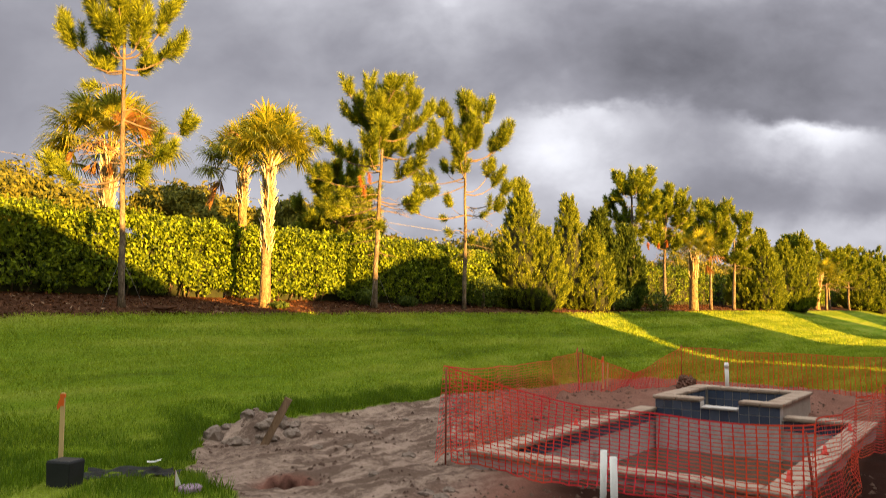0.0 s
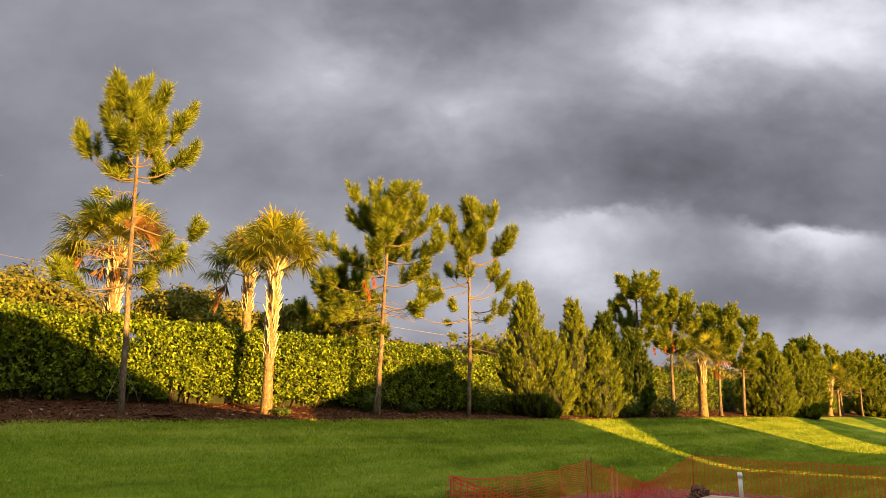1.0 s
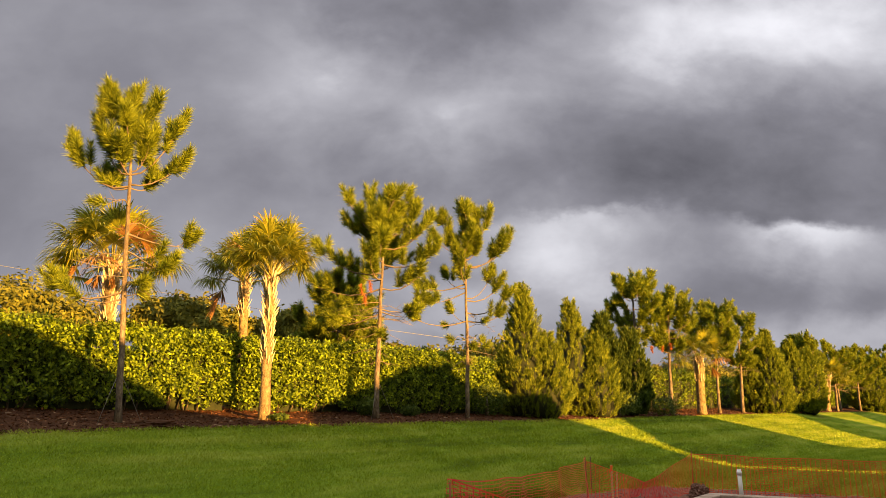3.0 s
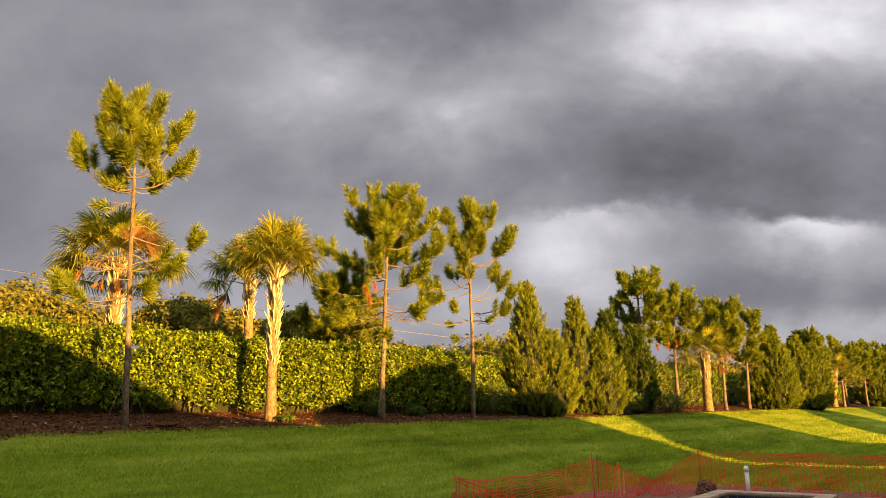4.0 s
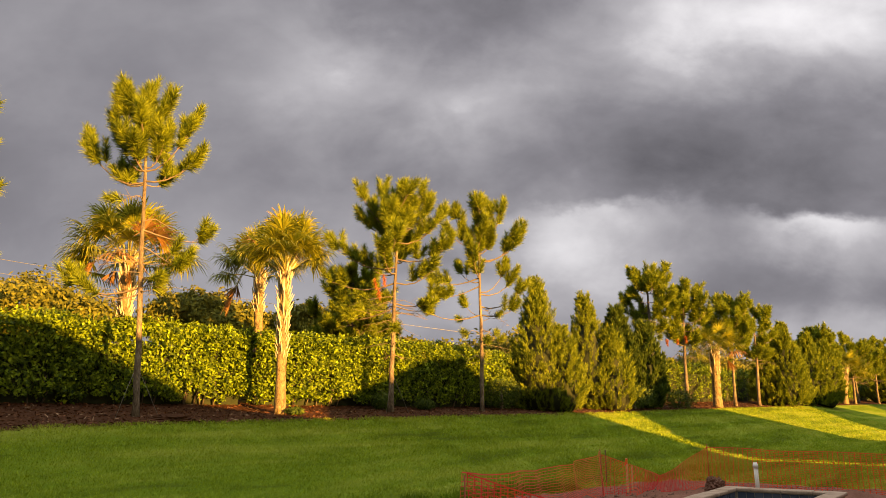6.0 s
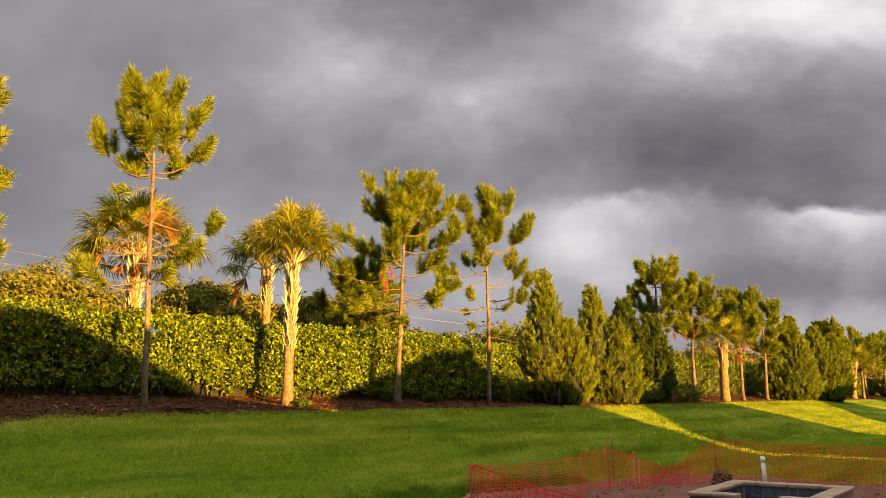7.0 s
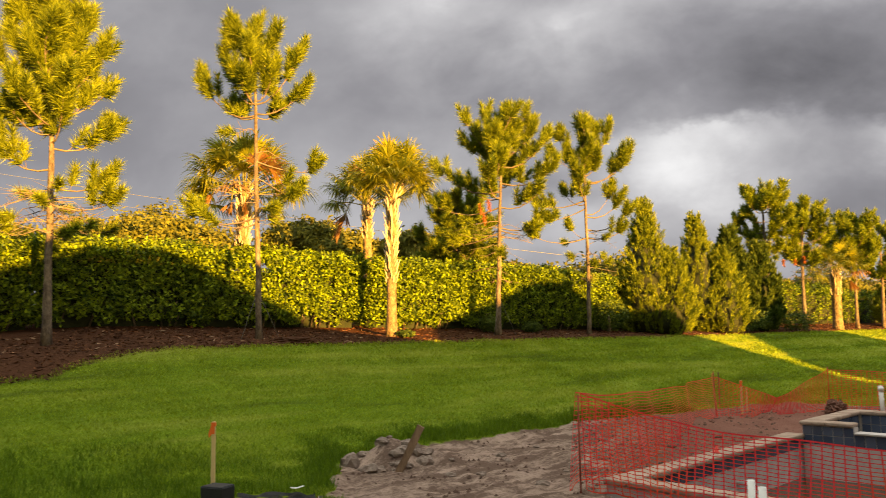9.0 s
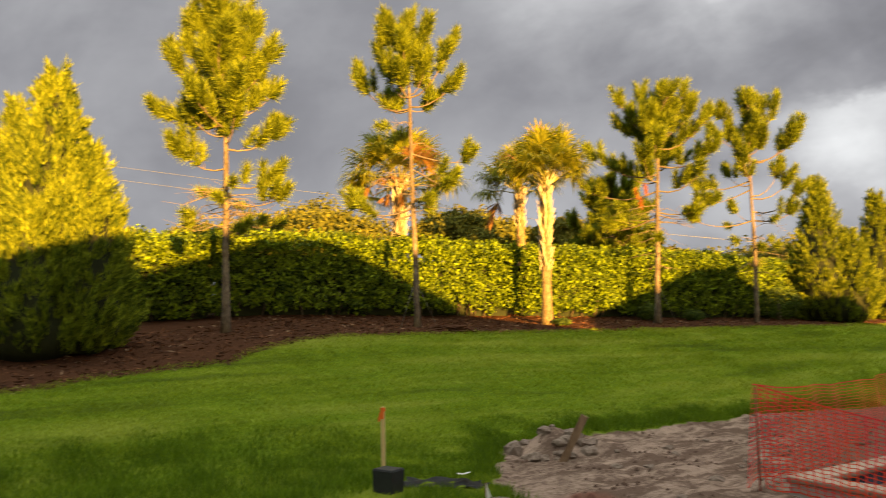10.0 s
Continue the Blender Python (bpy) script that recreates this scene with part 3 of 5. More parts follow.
def pine(u, s, height, crown_from, spread, lean=(0.0, 0.0), girth=0.09, seed=1, boughs=None, facing=0.0, extra=6, per=170, width=0.017,
         length=0.255, finger=1.0, dead_from=0.35, dead=0, twigs=16, top=7, label="young slash pine with a bare trunk and tufted crown"):
    """boughs: share of the height where each leaves the trunk, reach to the side and rise of its tip, and its fullness.
    crown_from: the share of the height where the green crown begins."""
    rnd = random.Random(seed)
    x, y = xy(u, s)
    ob = base("pine_tree", x, y, ground_z(x, y) - 0.05, label, "pine tree", "pines along the bank")
    right = Vector((math.cos(radians(facing)), math.sin(radians(facing)), 0))
    deep = Vector((-right.y, right.x, 0))

    def stem(t):
        return Vector((lean[0] * height * t + 0.06 * math.sin(3.1 * t + seed), lean[1] * height * t + 0.05 * math.sin(4.0 * t + 2 * seed), height * t))
    trunk = Tubes()
    ts = [i / 16 for i in range(17)]
    trunk.add([stem(t) + Vector((rnd.uniform(-1, 1), rnd.uniform(-1, 1), 0)) * 0.012 for t in ts],
              [0.88 * girth * (1.35 if t == 0 else 1.0) * (1 - 0.80 * t) * rnd.uniform(0.92, 1.08) + 0.006 for t in ts], 10)
    child("trunk", trunk.mesh("trunk", M_BARK), ob)
    plan = []
    if boughs:
        for t, side, rise, full in boughs:
            plan.append((t, right * side + deep * rnd.uniform(-0.45, 0.45) * (0.5 + 0.3 * abs(side)), rise, full))
        for i in range(extra):                                  # boughs towards and away from the yard
            t = crown_from + (0.90 - crown_from) * (0.25 + 0.75 * (i + rnd.random()) / extra)
            plan.append((t, right * rnd.uniform(-0.4, 0.4) + deep * spread * rnd.uniform(0.45, 0.8) * (1.15 - t) * (1 if i % 2 else -1) * 1.8, rnd.uniform(0.3, 0.9), 1.0))
    else:
        whorls = 6 + seed % 3
        for w_ in range(whorls):
            t = crown_from + (0.95 - crown_from) * (w_ + 0.4 * rnd.random()) / whorls
            rise = (t - crown_from) / (1 - crown_from)
            reach = spread * min(1.0, 0.62 + 1.3 * rise) * (1.0 - 0.72 * rise ** 1.8)
            count, spin = rnd.choice((2, 3, 4, 4)), rnd.random() * 6.28
            for i in range(count):
                ang = spin + 6.28 * i / count + rnd.uniform(-0.5, 0.5)
                long = reach * rnd.uniform(0.6, 1.2)
                plan.append((t, Vector((math.cos(ang), math.sin(ang), 0)) * long, long * rnd.uniform(0.15, 0.5) + 0.35 * rise, 1.0))
    limbs, starts, ends = Tubes(), [], []
    for t, reach, rise, full in plan:
        o, long = stem(t), reach.length
        out = reach.normalized()
        bend = rnd.uniform(-0.12, 0.12)
        pts = [o + reach * q + Vector((0, 0, rise * q ** 1.7 - 0.10 * long * math.sin(3.14 * q))) + out.cross(Vector((0, 0, 1))) * bend * math.sin(3.14 * q) for q in (0, 0.25, 0.5, 0.75, 1.0)]
        thick = min(1.0, 0.55 + 0.3 * long)
        limbs.add(pts, [0.030 * thick, 0.024 * thick, 0.018 * thick, 0.013 * thick, 0.008 * thick], 5, False)
        if full <= 0:
            continue
        run = (pts[4] - pts[3]).normalized()
        spots = [(1.0, True)] + [(1.0 - 0.80 * min(1.0, full ** 1.4) * rnd.random() ** 1.25, False) for _ in range(round((4.5 + 5.0 * long) * full ** 1.3))]
        for q, tip in spots:
            i0 = min(3, int(q * 4))
            p = pts[i0].lerp(pts[i0 + 1], q * 4 - i0)
            side = Vector((rnd.uniform(-1, 1), rnd.uniform(-1, 1), rnd.uniform(-0.25, 0.6)))
            way = (run * 0.75 + Vector((0, 0, 0.55)) + side * (0.2 if tip else 0.72)).normalized()
            foot = p if tip else p + way * rnd.uniform(0.06, 0.22)
            if not tip:
                limbs.add([p, foot], [0.008, 0.005], 4, False)
            bent = (way + Vector((0, 0, 0.35))).normalized()
            mid = foot + way * 0.20 * finger
            starts += [foot, mid]
            ends += [mid, mid + bent * rnd.uniform(0.18, 0.34) * finger]
    for i in range(top):                                        # upright shoots at the very top
        p = stem(0.90 + 0.10 * rnd.random())
        way = Vector((rnd.uniform(-0.6, 0.6), rnd.uniform(-0.6, 0.6), 1)).normalized()
        starts.append(p)
        ends.append(p + way * rnd.uniform(0.35, 0.6) * finger)
    for i in range(twigs):                                      # bare lower twigs
        t = dead_from + (crown_from - dead_from) * rnd.random() ** 0.7
        ang, long = rnd.random() * 6.28, spread * rnd.uniform(0.25, 0.8)
        o, out = stem(t), Vector((math.cos(ang), math.sin(ang), 0))
        pts = [o + out * long * q + Vector((0, 0, long * (0.30 * q - 0.45 * q * q + 0.06 * math.sin(6 * q + i)))) for q in (0, 0.35, 0.7, 1.0)]
        limbs.add(pts, [0.015, 0.011, 0.008, 0.004], 4, False)
        for j in range(3):
            p = pts[1].lerp(pts[3], rnd.random())
            limbs.add([p, p + (out * 0.5 + Vector((rnd.uniform(-1, 1), rnd.uniform(-1, 1), rnd.uniform(-0.5, 0.6)))) * 0.28 * spread], [0.006, 0.003], 4, False)
        if rnd.random() < 0.35:
            for _ in range(2):
                p = pts[3] + Vector((rnd.uniform(-1, 1), rnd.uniform(-1, 1), rnd.uniform(-0.3, 0.6))) * 0.12
                starts.append(p)
                ends.append(p + Vector((out.x, out.y, 0.6)).normalized() * 0.22)
    tagged(child("limb_network", limbs.mesh("limb_network", M_TWIG), ob), kind="stuff")
    crown = needles(np.array(starts), np.array(ends), per, length, width)
    tagged(child("crown", soup_mesh("crown", crown, M_PINE), ob), kind="stuff")
    if dead:
        low = [stem(crown_from + 0.06) + right * rnd.uniform(-1.1, 0.3) + deep * rnd.uniform(-0.7, -0.2) + Vector((0, 0, rnd.uniform(-0.2, 0.3))) for _ in range(dead)]
        faces = needles(np.array(low), np.array([p + Vector((0.03, 0, -0.3)) for p in low]), 90, 0.16, width)
        tagged(child("dead_needles", soup_mesh("dead_needles", faces, M_PINE_DEAD), ob, "rust-brown dead needle tuft"), kind="stuff")
    return ob


def palm(u, s, height, smooth_to, seed, crown=1.0, fronds=34, dead_side=None, lean=(0.0, 0.0), girth=0.19, stalk=0.9, steep=(1.5, 0.25), dry=0.0,
         label="sabal palm with cross-hatched leaf bases below its crown"):
    rnd = random.Random(seed)
    x, y = xy(u, s)
    ob = base("palm_tree", x, y, ground_z(x, y) - 0.05, label, "palm tree", "palms along the bank")

    def stem(t):
        return Vector((lean[0] * height * t * t, lean[1] * height * t * t, height * t))
    trunk = Tubes()
    ts = [i / 16 for i in range(17)]
    trunk.add([stem(t) for t in ts], [girth * (1.25 - 1.2 * t if t < 0.13 else 1.0 + 0.05 * math.sin(40 * t)) for t in ts], 14)
    child("trunk", trunk.mesh("trunk", M_PALMBARK), ob)
    boots = Tubes()
    rows = int((1 - smooth_to) * height / 0.12)
    for i in range(rows):
        t = smooth_to + (0.97 - smooth_to) * i / rows
        for k in range(5):
            ang = 2.4 * i + 1.2566 * k + rnd.uniform(-0.35, 0.35)
            out, o = Vector((math.cos(ang), math.sin(ang), 0)), stem(t)
            size = rnd.uniform(0.8, 1.25) * (0.7 + 0.5 * (t - smooth_to) / (1 - smooth_to))
            flare = rnd.uniform(0.04, 0.15)
            boots.add([o + out * girth * 0.85, o + out * (girth + 0.03 * size) + Vector((0, 0, 0.10 * size)), o + out * (girth + flare * size) + Vector((0, 0, rnd.uniform(0.24, 0.36) * size))],
                      [0.034 * size, 0.024 * size, 0.007 * size], 5)
    tagged(child("bark_sheath", boots.mesh("bark_sheath", M_BOOT), ob, "pale split old leaf bases"), kind="stuff")
    stalks, faces, dead_faces = Tubes(), [], []
    head = stem(1.0)
    for i in range(fronds):
        ang = 2.399 * i + rnd.uniform(-0.2, 0.2)
        age = i / fronds
        up = steep[0] + (steep[1] - steep[0]) * age ** 0.9 + rnd.uniform(-0.12, 0.12)
        out = Vector((math.cos(ang), math.sin(ang), 0))
        way = (out * math.cos(up) + Vector((0, 0, math.sin(up)))).normalized()
        long = stalk * rnd.uniform(0.8, 1.15)
        foot = head + out * girth * 0.6 - Vector((0, 0, 0.35 * age))
        knee = foot + way * long * 0.6
        tip = foot + way * long + out * 0.10 * long - Vector((0, 0, 0.10 * long))
        stalks.add([foot, knee, tip], [0.020, 0.013, 0.009], 5, False)
        run = (tip - knee).normalized()
        side = run.cross(Vector((0, 0, 1))).normalized() if abs(run.z) < 0.97 else Vector((math.sin(ang), -math.cos(ang), 0))
        lift = side.cross(run)
        old = rnd.random() < dry * (0.4 + 1.2 * age)
        for k in range(44):
            a = radians(-122 + 244 * k / 43)
            leaf = (run * math.cos(a) + side * math.sin(a) + lift * (0.30 - 0.28 * abs(a)) + Vector((rnd.uniform(-1, 1), rnd.uniform(-1, 1), rnd.uniform(-1, 1))) * 0.06).normalized()
            size = crown * rnd.uniform(0.66, 0.92) * (1 - 0.22 * abs(a) / 2.06)
            fall = size * (0.10 + 0.30 * age + rnd.uniform(0.0, 0.18))
            mid, bend, end = tip + leaf * size * 0.40, tip + leaf * size * 0.72 - Vector((0, 0, fall * 0.35)), tip + leaf * size * 0.96 - Vector((0, 0, fall))
            wide = leaf.cross(lift).normalized() * 0.024 * crown
            store = dead_faces if old else faces
            store.append([tuple(p) for p in (tip, mid - wide, bend, mid + wide)])
            store.append([tuple(p) for p in (mid - wide * 0.8, bend - wide * 0.6, end, bend + wide * 0.6)])
    if dead_side is not None:
        for ang, drop, size in dead_side:
            out = Vector((math.cos(ang), math.sin(ang), 0))
            knee, tip = head + out * 0.45 + Vector((0, 0, 0.05)), head + out * (0.62 + 0.3 * (1 - drop)) * size + Vector((0, 0, -0.75 * drop * size))
            stalks.add([head, knee, tip], [0.022, 0.018, 0.012], 4, False)
            way = (tip - knee).normalized()
            side = way.cross(Vector((0.3, 0.2, 1))).normalized()
            for k in range(30):
                a = radians(rnd.uniform(-45, 45))
                leaf = (way * math.cos(a) + side * math.sin(a) + Vector((rnd.uniform(-0.2, 0.2), rnd.uniform(-0.2, 0.2), -0.2 * drop))).normalized()
                long = size * rnd.uniform(0.4, 0.72)
                wide = leaf.cross(Vector((rnd.random(), rnd.random(), rnd.random()))).normalized() * 0.022
                dead_faces.append([tuple(p) for p in (tip, tip + leaf * long * 0.5 - wide, tip + leaf * long, tip + leaf * long * 0.5 + wide)])
    tagged(child("frond_stalk", stalks.mesh("frond_stalk", M_STALK), ob, "pale green-yellow leaf stalks"), kind="stuff")
    tagged(child("crown", soup_mesh("crown", faces, M_FROND), ob), kind="stuff")
    if dead_faces:
        tagged(child("dead_fronds", soup_mesh("dead_fronds", dead_faces, M_FROND_DEAD), ob, "dry orange-brown hanging fronds"), kind="stuff")
    return ob


def cedar(u, s, cones, seed, mat, sprays=480, per=60, leaf=0.13, label="dense upright red cedar reaching to the ground", trunk_h=2.0, width=0.024):
    """cones: x, y, height, radius, of the tops that make up the tree; narrow flames that swell low down."""
    rng = np.random.default_rng(seed)
    x, y = xy(u, s)
    ob = base("cedar_tree", x, y, ground_z(x, y) - 0.05, label, "cedar tree", "cedars along the bank")
    trunk = Tubes()
    trunk.add([(0, 0, 0), (0.02, 0.01, trunk_h)], [0.11, 0.05], 8)
    child("trunk", trunk.mesh("trunk", M_BARK), ob)
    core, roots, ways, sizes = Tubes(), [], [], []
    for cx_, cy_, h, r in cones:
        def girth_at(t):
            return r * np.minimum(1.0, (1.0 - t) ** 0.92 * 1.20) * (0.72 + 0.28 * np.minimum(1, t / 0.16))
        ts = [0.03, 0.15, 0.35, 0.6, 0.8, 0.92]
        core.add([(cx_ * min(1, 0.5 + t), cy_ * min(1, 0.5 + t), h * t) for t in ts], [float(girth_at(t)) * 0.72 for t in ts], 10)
        k = int(sprays * h * r / 5.0)
        t = rng.random(k) ** 1.15 * 0.985
        ang = rng.random(k) * 2 * np.pi
        lump = 1.0 + 0.20 * np.sin(ang * 4 + seed + t * 11) * np.sin(t * 21 + ang * 3 + seed) + rng.normal(0, 0.10, k)
        rad = girth_at(t) * lump
        grow = np.minimum(1, 0.5 + t)
        roots.append(np.stack([cx_ * grow + np.cos(ang) * rad * 0.82, cy_ * grow + np.sin(ang) * rad * 0.82, h * t * 0.985], 1))
        ways.append(unit(np.stack([np.cos(ang) * 0.55, np.sin(ang) * 0.55, np.full(k, 0.85) + 0.5 * t], 1) + rng.normal(0, 0.16, (k, 3))))
        sizes.append(rng.uniform(0.22, 0.48, k) * (0.75 + 0.25 * r))
    # solid core, coloured as the shade seen between the sprays
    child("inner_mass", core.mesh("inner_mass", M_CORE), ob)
    roots, ways, sizes = np.concatenate(roots), np.concatenate(ways), np.concatenate(sizes)
    k = len(roots)
    t = rng.random((k, per, 1))
    around = rng.normal(size=(k, per, 3))
    around = unit(around - ways[:, None] * (around * ways[:, None]).sum(-1, keepdims=True))
    spots = roots[:, None] + ways[:, None] * (sizes[:, None, None] * t) + around * (sizes[:, None, None] * 0.18 * (1 - 0.85 * t) * rng.random((k, per, 1)) ** 0.5)
    dirs = unit(ways[:, None] + around * 0.5)
    faces = blades(spots.reshape(-1, 3), dirs.reshape(-1, 3), rng.uniform(0.6, 1.2, k * per) * leaf, np.full(k * per, width))
    tagged(child("crown", soup_mesh("crown", faces, mat), ob), kind="stuff")
    return ob


def bush(x, y, z, blobs, seed, mat, leaves, size, name="shrub", label="", category="shrub", group=""):
    """Clumps of leaves on rounded masses: x, y, z, radius, height."""
    rng = np.random.default_rng(seed)
    ob = base(name, x, y, z, label, category, group)
    stems, spots, outs = Tubes(), [], []
    total = sum(b[3] ** 2 for b in blobs)
    for bx, by, bz, r, h in blobs:
        stems.add([(bx * 0.2, by * 0.2, 0), (bx * 0.6, by * 0.6, bz * 0.6), (bx, by, bz + h * 0.2)], [0.09, 0.06, 0.02], 6)
        k = int(leaves * r * r / total)
        d = unit(rng.normal(size=(k, 3)))
        wob = 1 + 0.35 * np.sin(d[:, 0] * 5 + seed) * np.sin(d[:, 1] * 6 + bx) * np.sin(d[:, 2] * 5 + by) + rng.normal(0, 0.09, k)
        fill = rng.uniform(0.72, 1.05, k) * wob
        spots.append(np.stack([bx + d[:, 0] * r * fill, by + d[:, 1] * r * fill, bz + d[:, 2] * h * fill], 1))
        outs.append(d)
    tagged(child("stem", stems.mesh("stem", M_BARK), ob), kind="stuff")
    spots, outs = np.concatenate(spots), np.concatenate(outs)
    keep = spots[:, 2] > 0.02
    spots, outs = spots[keep], outs[keep]
    k = len(spots)
    normals = unit(outs + rng.normal(0, 0.6, (k, 3)))
    ways = unit(np.cross(normals, rng.normal(size=(k, 3))))
    faces = diamonds(spots, ways, normals, rng.uniform(0.7, 1.3, k) * size, rng.uniform(0.4, 0.6, k) * size)
    tagged(child("foliage", soup_mesh("foliage", faces, mat), ob), kind="stuff")
    return ob


# ---- clipped hedge, in shrubs that have grown together ----
def hedge_front(u):
    return np.interp(u, [-20, 11, 20, 80], [-3.4, -0.6, -1.6, -1.6])


def hedge(u0, u1, top, seed, deep=1.4, per_metre=3700, label="clipped dense green hedge with glossy leaves"):
    rng = np.random.default_rng(seed)
    mid = (u0 + u1) / 2
    x, y = xy(mid, float(hedge_front(mid)) - deep / 2)
    z0 = ground_z(x, y)
    ob = base("hedge", x, y, z0, label, "hedge", "hedge along the bank")
    high, length = top - z0, u1 - u0

    def spot(u, back, z):
        s = hedge_front(u) - back
        return np.stack([ROW.x + ALONG.x * u + TOWARDS.x * s - x, ROW.y + ALONG.y * u + TOWARDS.y * s - y, z], -1)
    # solid block behind the leaves, near-black in place of shade in the gaps
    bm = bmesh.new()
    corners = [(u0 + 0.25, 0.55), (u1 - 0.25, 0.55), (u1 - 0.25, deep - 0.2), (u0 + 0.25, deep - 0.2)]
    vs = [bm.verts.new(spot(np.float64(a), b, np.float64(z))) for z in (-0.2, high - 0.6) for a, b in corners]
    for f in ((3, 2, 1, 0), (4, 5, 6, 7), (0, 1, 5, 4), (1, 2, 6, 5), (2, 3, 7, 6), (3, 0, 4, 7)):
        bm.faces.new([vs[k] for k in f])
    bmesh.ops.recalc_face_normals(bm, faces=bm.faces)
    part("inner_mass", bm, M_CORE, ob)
    stems = Tubes()
    for i in range(max(3, int(length * 1.6))):
        a = u0 + 0.3 + (length - 0.6) * rng.random()
        p, q = spot(np.float64(a), 0.45, np.float64(-0.05)), spot(np.float64(a + rng.uniform(-0.2, 0.2)), 0.3, np.float64(0.6))
        stems.add([p, q], [0.025, 0.015], 5)
    tagged(child("stem", stems.mesh("stem", M_BARK), ob), kind="stuff")
    clump = 9
    k = int(per_metre * length / clump)
    face = rng.choice(4, k, p=[0.60, 0.30, 0.05, 0.05])
    a, b = rng.random(k), rng.random(k)
    u = np.where(face == 2, u0, np.where(face == 3, u1, u0 + a * length))
    back = np.where(face == 0, 0.0, np.where(face == 1, b * deep, a * deep))
    low = 0.10 + 0.14 * np.sin(u * 2.3 + seed) ** 2
    z = np.where(face == 1, high, low + (high - low) * b)
    # swells, hollows and rounded shoulders
    swell = np.array([noise.noise(Vector((p * 1.1 + seed, q * 1.3, r_ * 1.3))) + 0.6 * noise.noise(Vector((p * 3.1, q * 3.0 + seed, r_ * 3.3))) for p, q, r_ in zip(u, z, back)])
    inset = 0.17 * (1 - np.clip(swell, -0.9, 0.9)) + rng.exponential(0.11, k)
    back = np.where(face == 0, inset * 0.8 + 0.25 * np.clip((z - high + 0.35) / 0.35, 0, 1) ** 2 + 0.12 * np.clip((0.45 - z) / 0.45, 0, 1), back)
    z = np.where(face == 1, z - inset * 0.7 - 0.25 * np.clip((0.3 - back) / 0.3, 0, 1) ** 2 + 0.16 * swell, z)
    ends = 0.30 * np.clip((0.3 - np.minimum(u - u0, u1 - u)) / 0.3, 0, 1) ** 2
    back = np.where(face == 0, back + ends, back)
    u = np.where(face == 2, u + inset, np.where(face == 3, u - inset, u))
    centres = spot(u, back, z)
    t3, a3 = np.array([TOWARDS.x, TOWARDS.y, 0.25]), np.array([ALONG.x, ALONG.y, 0.0])
    lead = np.where((face == 1)[:, None], np.array([0.25 * TOWARDS.x, 0.25 * TOWARDS.y, 1.0]), t3)
    lead = np.where((face == 2)[:, None], -a3, np.where((face == 3)[:, None], a3, lead))
    shoots = unit(lead + rng.normal(0, 0.45, (k, 3)) + np.array([0, 0, 0.25]))
    centres = np.repeat(centres, clump, 0) + rng.normal(0, 0.058, (k * clump, 3)) + np.repeat(shoots, clump, 0) * rng.uniform(-0.05, 0.09, (k * clump, 1))
    shoots = np.repeat(shoots, clump, 0)
    k *= clump
    normals = unit(shoots + rng.normal(0, 0.62, (k, 3)))
    ways = unit(np.cross(normals, rng.normal(size=(k, 3))) + np.array([0, 0, 0.3]))
    faces = diamonds(centres, ways, normals, rng.uniform(0.08, 0.15, k), rng.uniform(0.04, 0.075, k))
    tagged(child("foliage", soup_mesh("foliage", faces, M_HEDGE), ob), kind="stuff")
    return ob


for i, (a, b, top) in enumerate([(-17.0, -12.6, 4.0), (-12.7, -8.3, 4.05), (-8.45, -4.6, 4.22), (-4.95, 0.35, 4.12), (0.35, 4.6, 4.10), (4.55, 9.6, 4.05), (9.6, 13.5, 3.9)]):
    hedge(a, b, top, 11 + i)
for i, (a, b, top) in enumerate([(23.0, 29.0, 4.2), (29.2, 36.0, 4.3), (36.0, 50.0, 4.2), (50.0, 70.0, 4.1), (70.0, 100.0, 4.3)]):
    hedge(a, b, top, 31 + i, per_metre=700, label="clipped green hedge behind the far pines")

# ---- pines, palms and cedars, from the near end of the bank to the far ----
BOUGHS_FULL = [(0.72, -1.4, 1.0, 1.1), (0.64, -1.55, 0.25, 1.0), (0.78, -1.0, 0.9, 1.2), (0.84, -0.75, 0.9, 1.2), (0.90, -0.4, 0.7, 1.2), (0.72, 0.88, 0.9, 1.2),
               (0.66, 0.9, 0.5, 1.2), (0.56, 1.0, 0.3, 1.05), (0.80, 0.68, 0.8, 1.2), (0.88, 0.42, 0.7, 1.2), (0.50, -0.95, 0.3, 0.9), (0.45, 0.98, 0.1, 0.85), (0.40, 1.1, 0.0, 0.5), (0.70, 0.3, 0.6, 1.2), (0.60, -0.7, 0.4, 1.0)]
pine(-8.81, -0.26, 7.4, 0.44, 1.4, (-0.012, 0.0), 0.10, 3, BOUGHS_FULL, 20, extra=14, dead_from=0.27, twigs=44, label="full young slash pine with twiggy lower trunk")
BOUGHS_OPEN = [(0.685, -1.62, 1.05, 0.85), (0.68, -0.62, 0.1, 0.7), (0.72, -0.85, 1.1, 1.0), (0.80, -0.5, 0.9, 1.1), (0.82, 0.52, 0.75, 1.1), (0.72, 1.1, 1.1, 0.85), (0.69, 1.1, 0.35, 0.8),
               (0.73, 0.5, 0.5, 1.0), (0.68, 0.3, 0.0, 0.7), (0.37, -1.65, 0.05, 0.45), (0.54, 1.3, -0.3, 0.4), (0.49, 0.9, -0.55, 0.55), (0.36, 0.35, 0.0, 0.3), (0.35, -0.85, -0.05, 0.25)]
pine(-4.17, -0.07, 8.15, 0.64, 1.3, (-0.012, 0.0), 0.085, 8, BOUGHS_OPEN, extra=5, dead_from=0.28, twigs=12, top=9, label="tall slender slash pine with an open high crown")
